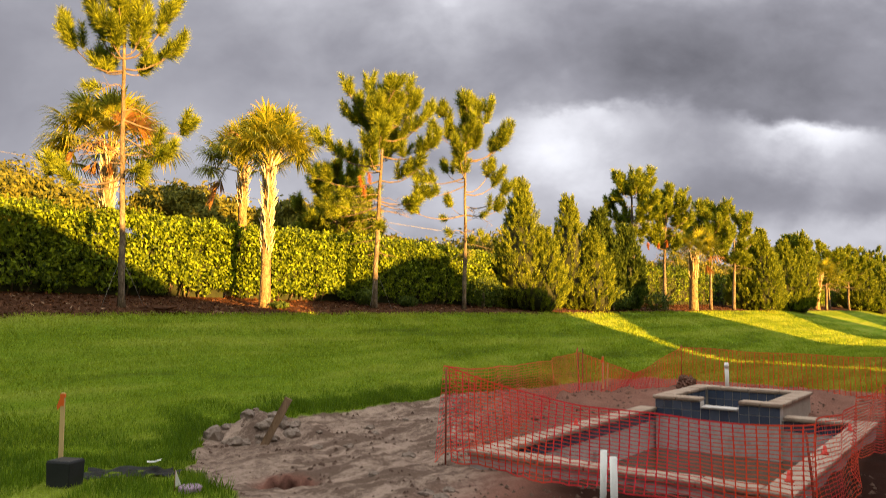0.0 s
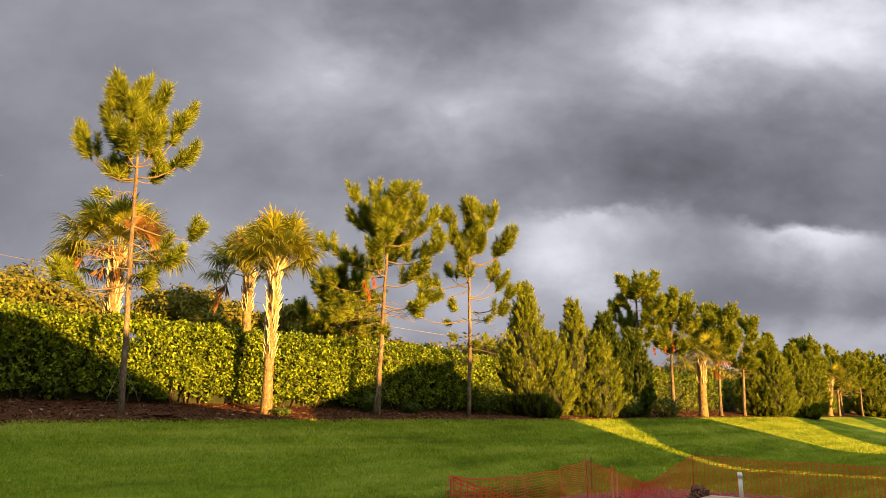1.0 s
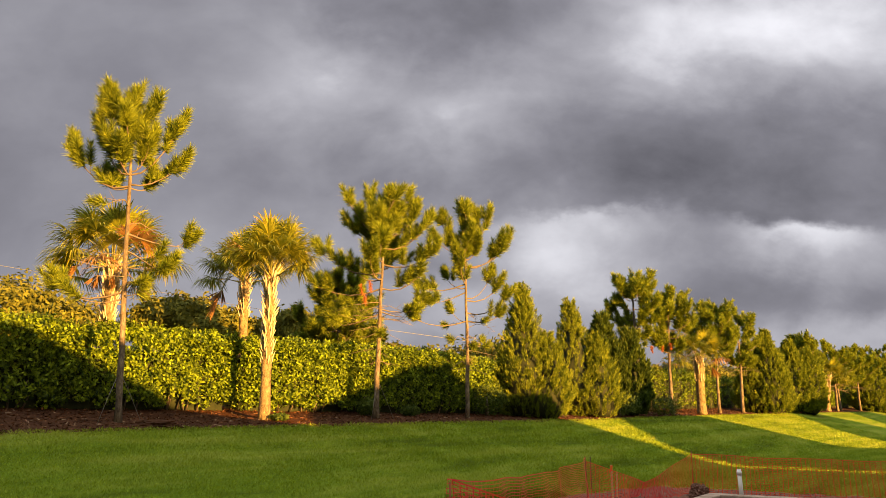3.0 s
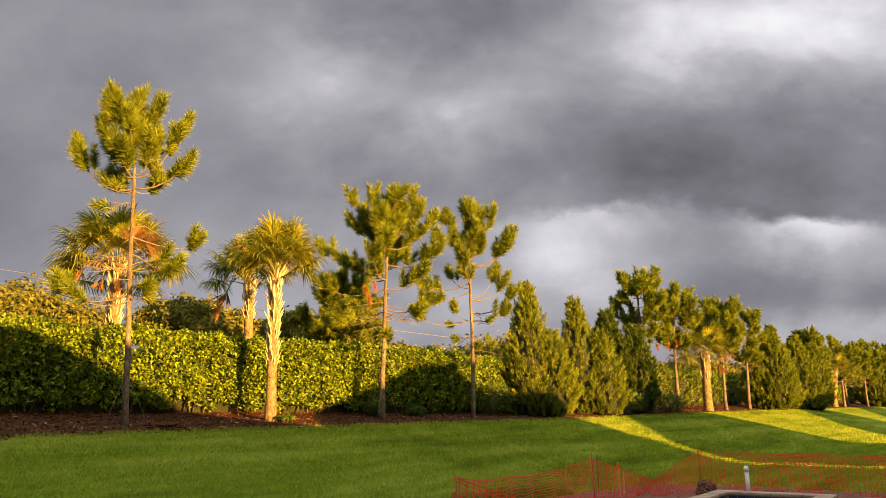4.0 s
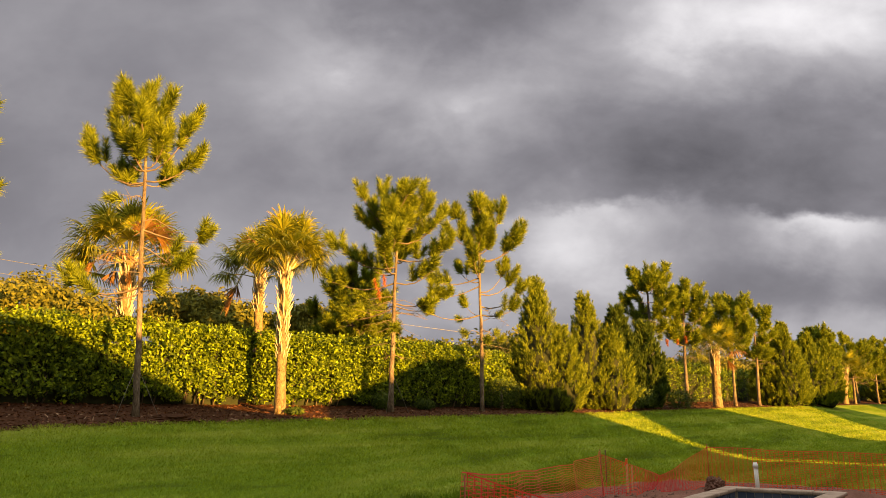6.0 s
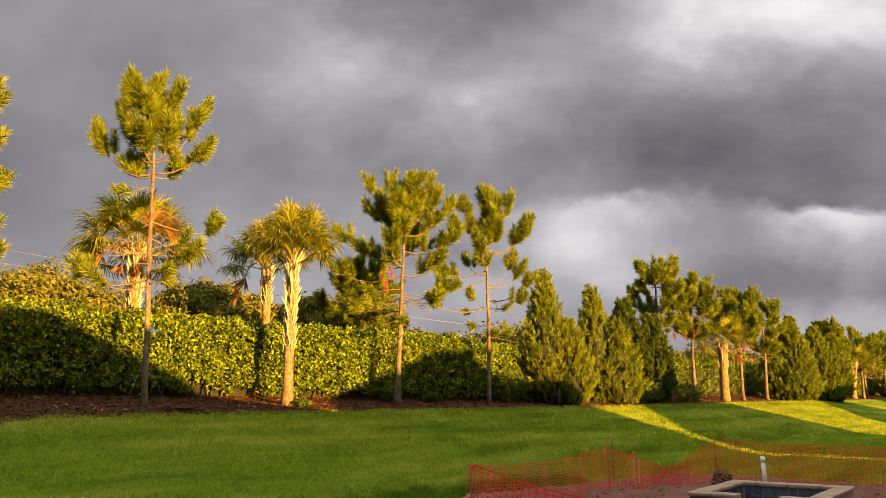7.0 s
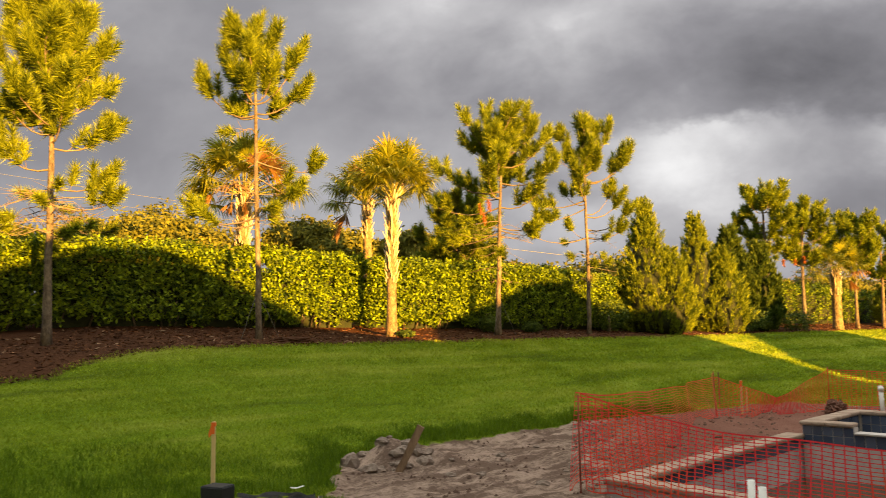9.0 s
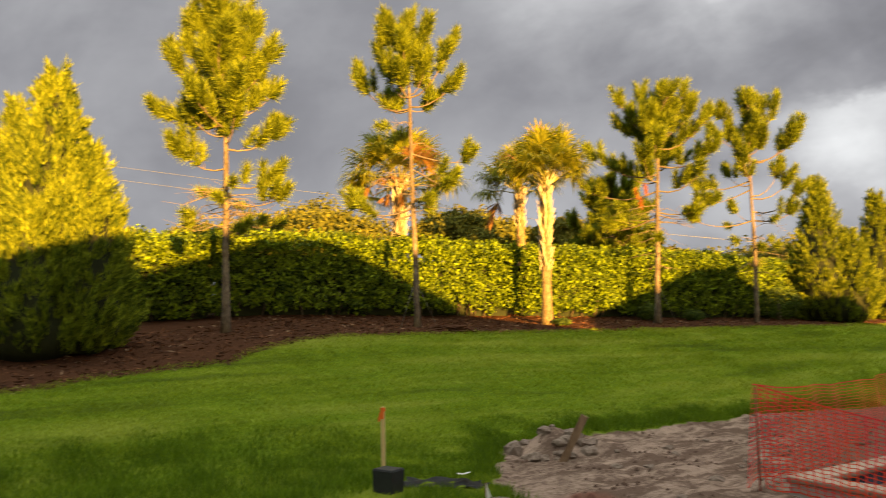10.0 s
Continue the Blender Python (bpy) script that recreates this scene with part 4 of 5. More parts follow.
BOUGHS_BROAD = [(0.80, -1.05, 0.95, 1.1), (0.79, -1.2, 0.45, 1.0), (0.84, -0.5, 0.9, 1.2), (0.84, 0.75, 0.8, 1.2), (0.74, 1.45, 0.75, 0.95), (0.79, 1.05, 0.8, 1.1), (0.667, 1.55, 0.2, 0.9), (0.72, -0.6, 0.7, 1.1),
                (0.63, -1.8, 0.5, 0.65), (0.56, -2.05, 0.1, 0.5), (0.60, -0.95, 0.35, 1.0), (0.56, 1.2, 0.3, 0.8), (0.45, -1.2, -0.35, 0.8), (0.46, 0.9, -0.2, 0.5), (0.47, 1.3, 0.1, 0.35), (0.74, 0.4, 0.6, 1.2)]
pine(4.24, 0.01, 7.3, 0.50, 1.6, (0.014, 0.0), 0.095, 5, BOUGHS_BROAD, extra=9, dead_from=0.24, twigs=22, top=9, dead=3, label="broad slash pine with a full tufted crown")
BOUGHS_SLIM = [(0.80, -0.8, 1.0, 1.1), (0.79, -0.9, 0.35, 0.9), (0.84, 0.4, 0.9, 1.2), (0.80, 0.9, 1.2, 0.8), (0.72, 1.6, 1.0, 0.7), (0.73, 1.4, 0.5, 0.7), (0.76, -0.4, 0.6, 1.1), (0.76, 0.45, 0.5, 1.1), (0.64, -1.6, -0.15, 0.6),
               (0.62, -0.7, 0.4, 0.6), (0.60, -1.1, -0.4, 0.45), (0.56, 1.3, 0.6, 0.55), (0.57, 0.9, 0.8, 0.6), (0.46, -1.8, 0.0, 0.4), (0.46, 1.1, 0.1, 0.45), (0.50, 1.4, 0.5, 0.4), (0.46, -0.5, 0.3, 0.3)]
pine(8.75, 0.02, 7.5, 0.50, 1.5, (-0.002, 0.0), 0.085, 13, BOUGHS_SLIM, extra=5, dead_from=0.2, twigs=18, top=9, label="slender slash pine with sparse lower branches")
far = dict(per=80, width=0.034, length=0.27, finger=1.05, twigs=8)
pine(23.99, -0.51, 7.0, 0.52, 1.4, (0.0, 0.0), 0.13, 21, **far)
pine(26.43, 0.13, 6.4, 0.50, 1.3, (0.03, 0.0), 0.12, 22, dead=3, **far)
pine(33.5, 0.13, 6.3, 0.52, 1.4, (0.01, 0.0), 0.11, 23, **far)
pine(37.41, 0.2, 6.3, 0.46, 1.5, (0.005, 0.0), 0.12, 24, **far)
pine(52.7, 0.1, 5.7, 0.40, 1.6, (0.01, 0.0), 0.12, 25, **far)
pine(56.0, -0.6, 5.4, 0.42, 1.6, (0.0, 0.0), 0.12, 26, **far)
pine(60.7, 0.4, 5.6, 0.40, 2.3, (0.05, 0.0), 0.13, 27, **far)
pine(66.0, -0.4, 5.2, 0.35, 2.2, (0.0, 0.0), 0.12, 28, **far)
pine(70.5, 0.4, 5.6, 0.40, 2.2, (0.0, 0.0), 0.12, 29, **far)
pine(80.0, 0.0, 6.4, 0.35, 2.4, (0.0, 0.0), 0.13, 30, **far)
pine(88.0, 0.4, 6.4, 0.35, 2.6, (0.0, 0.0), 0.13, 33, **far)
pine(5.6, -3.4, 4.3, 0.35, 1.5, (0.0, 0.0), 0.09, 31, twigs=6, label="low pine showing above the hedge")
pine(9.2, -6.5, 4.1, 0.30, 1.6, (0.0, 0.0), 0.09, 32, twigs=6, label="low pine showing above the hedge")

palm(-0.04, -0.05, 4.2, 0.36, 4, 0.95, 50, [], (0.012, 0.0), 0.135, stalk=0.95, steep=(1.5, 0.42), dry=0.03)
palm(1.7, -3.47, 4.25, 0.66, 6, 0.95, 34, [(3.7, 0.9, 1.25), (3.5, 0.8, 1.0)], (-0.01, 0.0), 0.14, stalk=0.95, steep=(1.5, 0.2), dry=0.12, label="sabal palm behind the hedge with a hanging dead frond")
palm(-2.8, -3.48, 4.05, 0.20, 9, 1.1, 46, [(3.6, 0.15, 1.15), (3.3, 0.3, 1.1), (2.5, 0.55, 0.9), (4.4, 0.9, 0.8), (5.2, 0.9, 0.8)], (0.005, 0.0), 0.17, stalk=1.15, steep=(1.5, 0.0), dry=0.05, label="sabal palm behind the hedge with dry orange fronds")
palm(30.35, 0.21, 3.4, 0.55, 12, 1.1, 34, [(0.2, 0.8, 1.2)], (0.01, 0.0), 0.24, stalk=0.95, steep=(1.4, 0.0), dry=0.05, label="stout sabal palm with yellowing fronds")
palm(58.5, 0.2, 3.0, 0.4, 14, 1.2, 28, [], (0.12, 0.0), 0.25, stalk=1.0, steep=(1.4, 0.0), label="leaning sabal palm among far pines")

cedar(12.86, 0.02, [(-0.2, 0, 5.1, 1.45), (0.75, -0.2, 3.1, 1.2), (-0.75, 0.1, 2.3, 0.9)], 1, M_CEDAR)
cedar(17.4, 0.08, [(-0.6, 0, 5.0, 1.35), (0.45, -0.2, 3.4, 1.25)], 2, M_CEDAR)
cedar(21.3, -0.65, [(-0.4, 0, 4.7, 1.5), (0.9, 0.0, 3.9, 1.3)], 3, M_DARKLEAF, leaf=0.2, width=0.06, label="dense dark green rounded tree on the bank")
cedar(40.4, 0.7, [(0.3, 0, 5.3, 1.8), (-0.9, 0, 4.0, 1.4)], 4, M_CEDAR, leaf=0.17, width=0.036, per=54)
cedar(46.8, 0.7, [(0.0, 0, 5.0, 2.0), (1.3, 0, 4.4, 1.6)], 5, M_CEDAR, leaf=0.17, width=0.036, per=54)
cedar(74.0, 0.8, [(0.0, 0, 5.2, 2.2), (2.0, 0, 4.2, 2.0)], 6, M_CEDAR, leaf=0.2, width=0.045, per=44)
cedar(-12.4, 0.9, [(0.05, 0, 5.2, 1.3), (-0.95, 0.1, 4.7, 1.2), (0.65, 0.2, 3.7, 1.2), (0.3, -0.6, 2.6, 1.2)], 7, M_CEDAR, sprays=560)

# guy lines of two staked pines
for u, s in ((-4.17, -0.07), (4.24, 0.01)):
    for du, ds in ((0.5, 0.25), (-0.6, 0.3)):
        x0, y0 = xy(u, s)
        x1, y1 = xy(u + du, s + ds)
        t = Tubes()
        t.add([(x0, y0, ground_z(x0, y0) + 1.15), ((x0 + x1) / 2, (y0 + y1) / 2, ground_z(x0, y0) + 0.56), (x1, y1, ground_z(x1, y1) - 0.05)], [0.005] * 3, 5)
        tagged(new("guy_line", t.mesh("guy_line", M_WIRE)), "thin guy line from the pine trunk to the mulch", "guy line", "guy lines of the pines")

# shrubs and woods beyond the hedge
GREY_GREEN = "olive scrub trees beyond the hedge"
for i, (x, y, blobs) in enumerate([
        (-20.5, 36.0, [(0, 0, 4.0, 2.4, 1.6), (-3.0, 0.5, 3.8, 2.3, 1.5), (2.6, 0, 3.4, 2.0, 1.4)]),
        (-27.0, 35.0, [(0, 0, 3.4, 2.2, 1.4), (-2.6, 0, 3.0, 2.0, 1.3), (2.3, 0.4, 3.4, 2.0, 1.3)]),
        (-33.0, 33.0, [(0, 0, 4.0, 2.0, 1.5), (-2.6, 0, 3.3, 1.8, 1.2)]),
        (-12.0, 36.0, [(0, 0, 3.5, 1.6, 1.2), (-1.7, 0.4, 3.6, 1.3, 1.1), (1.7, 0, 3.1, 1.4, 1.0)]),
        (-7.6, 38.0, [(0, 0, 3.2, 1.5, 1.1), (-1.8, 0, 2.7, 1.4, 1.0), (1.8, 0.3, 2.8, 1.4, 1.0)]),
        (-2.6, 39.0, [(0, 0, 1.7, 1.5, 0.9), (1.9, 0, 1.5, 1.3, 0.8)]),
        (2.0, 42.0, [(0, 0, 1.8, 1.5, 0.9), (2.0, 0, 1.5, 1.5, 0.8)])]):
    bush(x, y, ground_z(x, y), blobs, 50 + i, M_BUSH, 24000, 0.25, "scrub_tree", GREY_GREEN, "tree", "scrub beyond the hedge")
for i in range(11):
    u, s = 20 + 8.0 * i, -6 - 2.0 * (i % 3)
    x, y = xy(u, s)
    bush(x, y, ground_z(x, y), [(0, 0, 1.7, 2.8, 1.5), (2.6, 1.0, 1.5, 2.4, 1.3), (-2.4, -0.6, 1.5, 2.4, 1.3)], 70 + i, M_BUSH, 8000, 0.26, "scrub_tree", "brownish scrub behind the far trees", "tree", "scrub beyond the hedge")
for i, (u, s, r, h) in enumerate([(4.6, -0.75, 0.35, 0.45), (6.4, -0.55, 0.3, 0.3), (0.15, 0.35, 0.22, 0.16), (10.7, -0.5, 0.75, 1.0), (20.0, 0.3, 0.9, 0.9), (24.5, 0.5, 0.8, 0.8)]):
    x, y = xy(u, s)
    bush(x, y, ground_z(x, y), [(0, 0, h * 0.6, r, h * 0.6)], 90 + i, M_DARKLEAF, int(900 + 2200 * r), 0.085, "shrub", "small dark green shrub in the mulch", "shrub", "small shrubs in the mulch")


# ---- pool and spa under construction ----
def local_box(bm, x0, x1, w0, w1, z0, z1):
    vs = [bm.verts.new((a, -b, z)) for z in (z0, z1) for a, b in ((x0, w0), (x1, w0), (x1, w1), (x0, w1))]
    faces = [bm.faces.new([vs[k] for k in f]) for f in ((0, 1, 2, 3), (7, 6, 5, 4), (4, 5, 1, 0), (5, 6, 2, 1), (6, 7, 3, 2), (7, 4, 0, 3))]
    return faces


def boxes(items, bevel=0.0):
    bm = bmesh.new()
    for it in items:
        local_box(bm, *it)
    bmesh.ops.recalc_face_normals(bm, faces=bm.faces)
    if bevel:
        bmesh.ops.bevel(bm, geom=list(bm.edges), offset=bevel, segments=3, affect="EDGES", profile=0.5)
    return bm


pool = tagged(new("swimming_pool"), "unfinished swimming pool with travertine coping and brown water", "swimming pool")
pool.matrix_basis = POOL
RIM, TOP = 0.30, 0.12
FLOOR, WATER = -1.3, -0.55
shell_form = boxes([(0.03, POOL_L - 0.03, 0.03, RIM - 0.06, FLOOR, TOP - 0.065), (0.03, POOL_L - 0.03, POOL_W - RIM + 0.06, POOL_W - 0.03, FLOOR, TOP - 0.065),
               (0.03, RIM - 0.06, RIM - 0.06, POOL_W - RIM + 0.06, FLOOR, TOP - 0.065), (POOL_L - RIM + 0.06, POOL_L - 0.03, RIM - 0.06, POOL_W - RIM + 0.06, FLOOR, TOP - 0.065),
               (0.03, POOL_L - 0.03, 0.03, POOL_W - 0.03, FLOOR - 0.2, FLOOR)])
shell = part("shell", shell_form, M_PLASTER, pool, "grey plastered pool shell")
part("water", boxes([(RIM - 0.06, POOL_L - RIM + 0.06, RIM - 0.06, POOL_W - RIM + 0.06, FLOOR + 0.02, WATER)]), M_WATER, pool, "shallow murky brown water")


def coping_run(x0, x1, w0, w1, z0, z1, along_x, piece, owner=None):
    """Coping stones laid end to end with thin joints."""
    span = (x1 - x0) if along_x else (w1 - w0)
    count = max(1, round(span / piece))
    for i in range(count):
        a, b = span * i / count + 0.003, span * (i + 1) / count - 0.003
        lift = random.uniform(-0.003, 0.003)
        if along_x:
            bm = boxes([(x0 + a, x0 + b, w0, w1, z0, z1 + lift)], 0.018)
        else:
            bm = boxes([(x0, x1, w0 + a, w0 + b, z0, z1 + lift)], 0.018)
        ob = part("coping_stone", bm, M_COPING, owner or pool)
        for poly in ob.data.polygons:
            poly.use_smooth = True


def tiles(face, lo, hi, fixed, z0, z1, size, outward, owner=None):
    """A row of glazed tiles on a wall. face 'w': wall at constant width; 'x': wall at constant length."""
    count, high = max(1, round((hi - lo) / size)), max(1, round((z1 - z0) / size))
    step, rise = (hi - lo) / count, (z1 - z0) / high
    bm = bmesh.new()
    thick = 0.010
    bmesh.ops.create_cube(bm, size=1.0)
    bmesh.ops.scale(bm, vec=(step - 0.010, thick, rise - 0.010), verts=bm.verts)
    bmesh.ops.bevel(bm, geom=list(bm.edges), offset=0.0025, segments=1, affect="EDGES")
    me = bpy.data.meshes.new("tile")
    bm.to_mesh(me)
    bm.free()
    me.materials.append(M_TILE)
    for i in range(count):
        for j in range(high):
            m, z = lo + step * (i + 0.5), z0 + rise * (j + 0.5)
            ob = child("tile", me, owner or shell)
            ob.matrix_basis = pose(m, -(fixed + outward * thick / 2), z) if face == "w" else pose(fixed + outward * thick / 2, -m, z, 0, 0, 90)


coping_run(0.0, SPA_X0 + 0.05, 0.0, RIM, TOP - 0.065, TOP, True, 0.61)
coping_run(0.0, POOL_L, POOL_W - RIM, POOL_W, TOP - 0.065, TOP, True, 0.61)
coping_run(0.0, RIM, RIM + 0.003, POOL_W - RIM - 0.003, TOP - 0.065, TOP, False, 0.61)
coping_run(POOL_L - RIM, POOL_L, SPA_W1 + 0.003, POOL_W - RIM - 0.003, TOP - 0.065, TOP, False, 0.5)
IN = RIM - 0.06
tiles("w", IN, SPA_X0, IN, TOP - 0.225, TOP - 0.07, 0.155, 1)
tiles("x", SPA_W1, POOL_W - IN, POOL_L - IN, TOP - 0.225, TOP - 0.07, 0.155, -1)
tiles("w", IN, POOL_L - IN, POOL_W - IN, TOP - 0.225, TOP - 0.07, 0.155, -1)

# raised spa at the far end
SPA_TOP, WALL = 0.32, 0.26
SPILL0, SPILL1 = 1.02, 1.62
for piece in [(SPA_X0 + 0.02, SPA_X0 + WALL - 0.04, SPA_W0 + 0.02, SPILL0, FLOOR, SPA_TOP - 0.06), (SPA_X0 + 0.02, SPA_X0 + WALL - 0.04, SPILL1, SPA_W1 - 0.02, FLOOR, SPA_TOP - 0.06),
                  (SPA_X0 + 0.02, SPA_X0 + WALL - 0.04, SPILL0, SPILL1, FLOOR, SPA_TOP - 0.16),
                  (SPA_X1 - WALL + 0.04, SPA_X1 - 0.02, SPA_W0 + 0.02, SPA_W1 - 0.02, -0.8, SPA_TOP - 0.06),
                  (SPA_X0 + WALL - 0.04, SPA_X1 - WALL + 0.04, SPA_W0 + 0.02, SPA_W0 + WALL - 0.04, -0.8, SPA_TOP - 0.06),
                  (SPA_X0 + WALL - 0.04, SPA_X1 - WALL + 0.04, SPA_W1 - WALL + 0.04, SPA_W1 - 0.02, -0.8, SPA_TOP - 0.06),
                  (SPA_X0 + WALL - 0.04, SPA_X1 - WALL + 0.04, SPA_W0 + WALL - 0.04, SPA_W1 - WALL + 0.04, -0.8, -0.55)]:
    spa = part("spa_wall", boxes([piece]), M_PLASTER if piece[4] == FLOOR else M_CONCRETE, pool, "raised spa wall")
part("spillway", boxes([(SPA_X0 - 0.03, SPA_X0 + WALL - 0.02, SPILL0 + 0.01, SPILL1 - 0.01, SPA_TOP - 0.158, SPA_TOP - 0.13)], 0.006), M_PLASTER, pool, "grey spillway lip")
coping_run(SPA_X0 - 0.02, SPA_X0 + WALL, SPA_W0 - 0.02, SPILL0, SPA_TOP - 0.06, SPA_TOP, False, 0.42, owner=spa)
coping_run(SPA_X0 - 0.02, SPA_X0 + WALL, SPILL1, SPA_W1 + 0.02, SPA_TOP - 0.06, SPA_TOP, False, 0.42, owner=spa)
coping_run(SPA_X1 - WALL, SPA_X1 + 0.02, SPA_W0 - 0.02, SPA_W1 + 0.02, SPA_TOP - 0.06, SPA_TOP, False, 0.5, owner=spa)
coping_run(SPA_X0 + WALL + 0.004, SPA_X1 - WALL - 0.004, SPA_W0 - 0.02, SPA_W0 + WALL, SPA_TOP - 0.06, SPA_TOP, True, 0.5, owner=spa)
coping_run(SPA_X0 + WALL + 0.004, SPA_X1 - WALL - 0.004, SPA_W1 - WALL, SPA_W1 + 0.02, SPA_TOP - 0.06, SPA_TOP, True, 0.5, owner=spa)
tiles("x", SPA_W0 + 0.02, SPILL0, SPA_X0 + 0.02, -0.03, SPA_TOP - 0.065, 0.145, -1, owner=spa)
tiles("x", SPILL0, SPILL1, SPA_X0 + 0.02, -0.03, SPA_TOP - 0.165, 0.145, -1, owner=spa)
tiles("x", SPILL1, SPA_W1 - 0.02, SPA_X0 + 0.02, -0.03, SPA_TOP - 0.065, 0.145, -1, owner=spa)
tiles("x", SPA_W0 + WALL, SPA_W1 - WALL, SPA_X1 - WALL + 0.04, SPA_TOP - 0.375, SPA_TOP - 0.065, 0.155, -1, owner=spa)
tiles("w", SPA_X0 + WALL, SPA_X1 - WALL, SPA_W0 + WALL - 0.04, SPA_TOP - 0.375, SPA_TOP - 0.065, 0.155, 1, owner=spa)
tiles("w", SPA_X0 + WALL, SPA_X1 - WALL, SPA_W1 - WALL + 0.04, SPA_TOP - 0.375, SPA_TOP - 0.065, 0.155, -1, owner=spa)


def lathe(bm, profile, sides=16):
    rings = [[bm.verts.new((r * math.cos(6.2832 * k / sides), r * math.sin(6.2832 * k / sides), z)) for k in range(sides)] for r, z in profile]
    for a, b in zip(rings, rings[1:]):
        for k in range(sides):
            bm.faces.new((a[k], a[(k + 1) % sides], b[(k + 1) % sides], b[k])).smooth = True
    bm.faces.new(list(reversed(rings[0])))
    bm.faces.new(rings[-1])
    return bm


fitting = part("return_fitting", lathe(bmesh.new(), [(0.03, 0), (0.03, 0.10), (0.045, 0.10), (0.045, 0.14), (0.02, 0.145)]), M_PIPE, pool, "white return fitting")
fitting.matrix_basis = pose(2.89, -IN, -0.31, 90, 0, 0)
lamp = part("pool_light", lathe(bmesh.new(), [(0.07, 0), (0.07, 0.02), (0.05, 0.035), (0.035, 0.04)]), M_PIPE, pool, "round white pool light")
lamp.matrix_basis = pose(POOL_L - IN, -2.93, -0.21, 0, -90, 0)

# small red markers on the coping
marker = tagged(new("marker_cone"), "small red plastic marker standing on the coping", "marker", "red markers on the coping")
marker.matrix_basis = POOL @ pose(0.55, -(POOL_W - 0.16), TOP)
part("cone", lathe(bmesh.new(), [(0.045, 0), (0.045, 0.012), (0.03, 0.015), (0.016, 0.10)]), M_RED, marker)
for a, b in ((2.3, POOL_W - 0.15), (2.5, 0.15), (4.4, POOL_W - 0.2)):
    copy_thing(marker, POOL @ pose(a, -b, TOP))


# ---- orange safety fence ----
def safety_fence(posts, spans):
    """posts: x, y, height, lean. spans: from, to, and the top edge's heights at both ends, in the middle, and the net's foot."""
    ob = base("safety_fence", 0, 0, 0, "orange plastic mesh safety fence sagging on rusty rods", "fence")
    for x, y, high, lx, ly in posts:
        t = Tubes()
        z = ground_z(x, y)
        t.add([(x, y, z - 0.2), (x + lx * 0.5, y + ly * 0.5, z + high * 0.5), (x + lx, y + ly, z + high)], [0.011, 0.011, 0.010], 6)
        child("post", t.mesh("post", M_REBAR), ob)
    for (x0, y0), (x1, y1), top0, mid, top1, seed in spans:
        length = math.hypot(x1 - x0, y1 - y0)
        nx, ny = -(y1 - y0) / length, (x1 - x0) / length
        rnd = random.Random(seed)
        count, rows = max(6, round(length / 0.10)), 22
        bow = rnd.uniform(-0.08, 0.08)

        def at(q, r):
            top = (top0 * (1 - q) + top1 * q) + (mid - (top0 + top1) / 2) * (4 * q * (1 - q)) ** 0.8
            x, y = x0 + (x1 - x0) * q, y0 + (y1 - y0) * q
            ground_here = ground_z(x, y) + 0.015
            wave = 0.05 * math.sin(q * length * 2.2 + seed) * (1 - 0.4 * r) + 0.03 * math.sin(q * length * 5.3 + 3 * r) + bow * 4 * q * (1 - q)
            slack = 0.10 * (1 - r) ** 2 * math.sin(q * length * 1.3 + 2 * seed)
            z = ground_here * (1 - r) + top * r + 0.012 * math.sin(q * length * 3.1 + 7 * r + seed) * r
            return Vector((x + nx * (wave + slack), y + ny * (wave + slack), z))
        grid = [[at(i / count, j / rows) for j in range(rows + 1)] for i in range(count + 1)]
        faces = []
        along = Vector(((x1 - x0) / length, (y1 - y0) / length, 0))
        for i in range(count + 1):
            for j in range(rows):
                wide = along * (0.0082 if (i + j) % 2 else 0.0052)
                p, q = grid[i][j], grid[i][j + 1]
                faces.append([p - wide, p + wide, q + wide, q - wide])
        for j in range(rows + 1):
            tall = Vector((0, 0, 0.0042 if 0 < j < rows else 0.0075))
            for i in range(count):
                p, q = grid[i][j], grid[i + 1][j]
                faces.append([p - tall, q - tall, q + tall, p + tall])
        net = child("net", soup_mesh("net", [[tuple(v) for v in f] for f in faces], M_NET), ob, "orange plastic mesh")
        tagged(net, kind="stuff")
    return ob


A, B, C, D, E, F, G = (0.05, 9.1), (2.96, 16.8), (5.69, 18.5), (5.72, 10.1), (3.14, 6.57), (9.2, 15.3), (8.2, 13.5)
safety_fence([(*A, 1.10, 0.0, 0.0), (*B, 0.95, -0.03, 0.0), (*C, 0.95, 0.0, 0.0), (*D, 0.80, 0.03, 0.0), (*E, 0.80, -0.06, 0.05), (*F, 0.9, 0, 0), (*G, 0.8, 0, 0)],
             [(A, B, 1.05, 0.84, 0.86, 1), (B, (4.3, 17.6), 0.80, 0.55, 0.30, 3), ((4.3, 17.6), C, 0.30, 0.55, 0.85, 4),
              (C, F, 0.85, 0.80, 0.82, 5), (F, G, 0.82, 0.75, 0.75, 6), (G, D, 0.75, 0.70, 0.78, 7), (D, E, 0.78, 0.74, 0.80, 8), (E, A, 0.80, 0.76, 1.05, 9)])


# ---- loose things in the yard ----
def pipe(x, y, top, radius, label, lean=(0, 0)):
    z = ground_z(x, y)
    ob = base("pvc_pipe", x, y, z, label, "pipe", "white pipes standing in the yard")
    bm = bmesh.new()
    lathe(bm, [(radius, -0.2), (radius, top - z), (radius * 0.86, top - z), (radius * 0.86, top - z - 0.05)], 16)
    for v in bm.verts:
        v.co.x += lean[0] * max(0, v.co.z)
        v.co.y += lean[1] * max(0, v.co.z)
    part("tube", bm, M_PIPE, ob)
    return ob


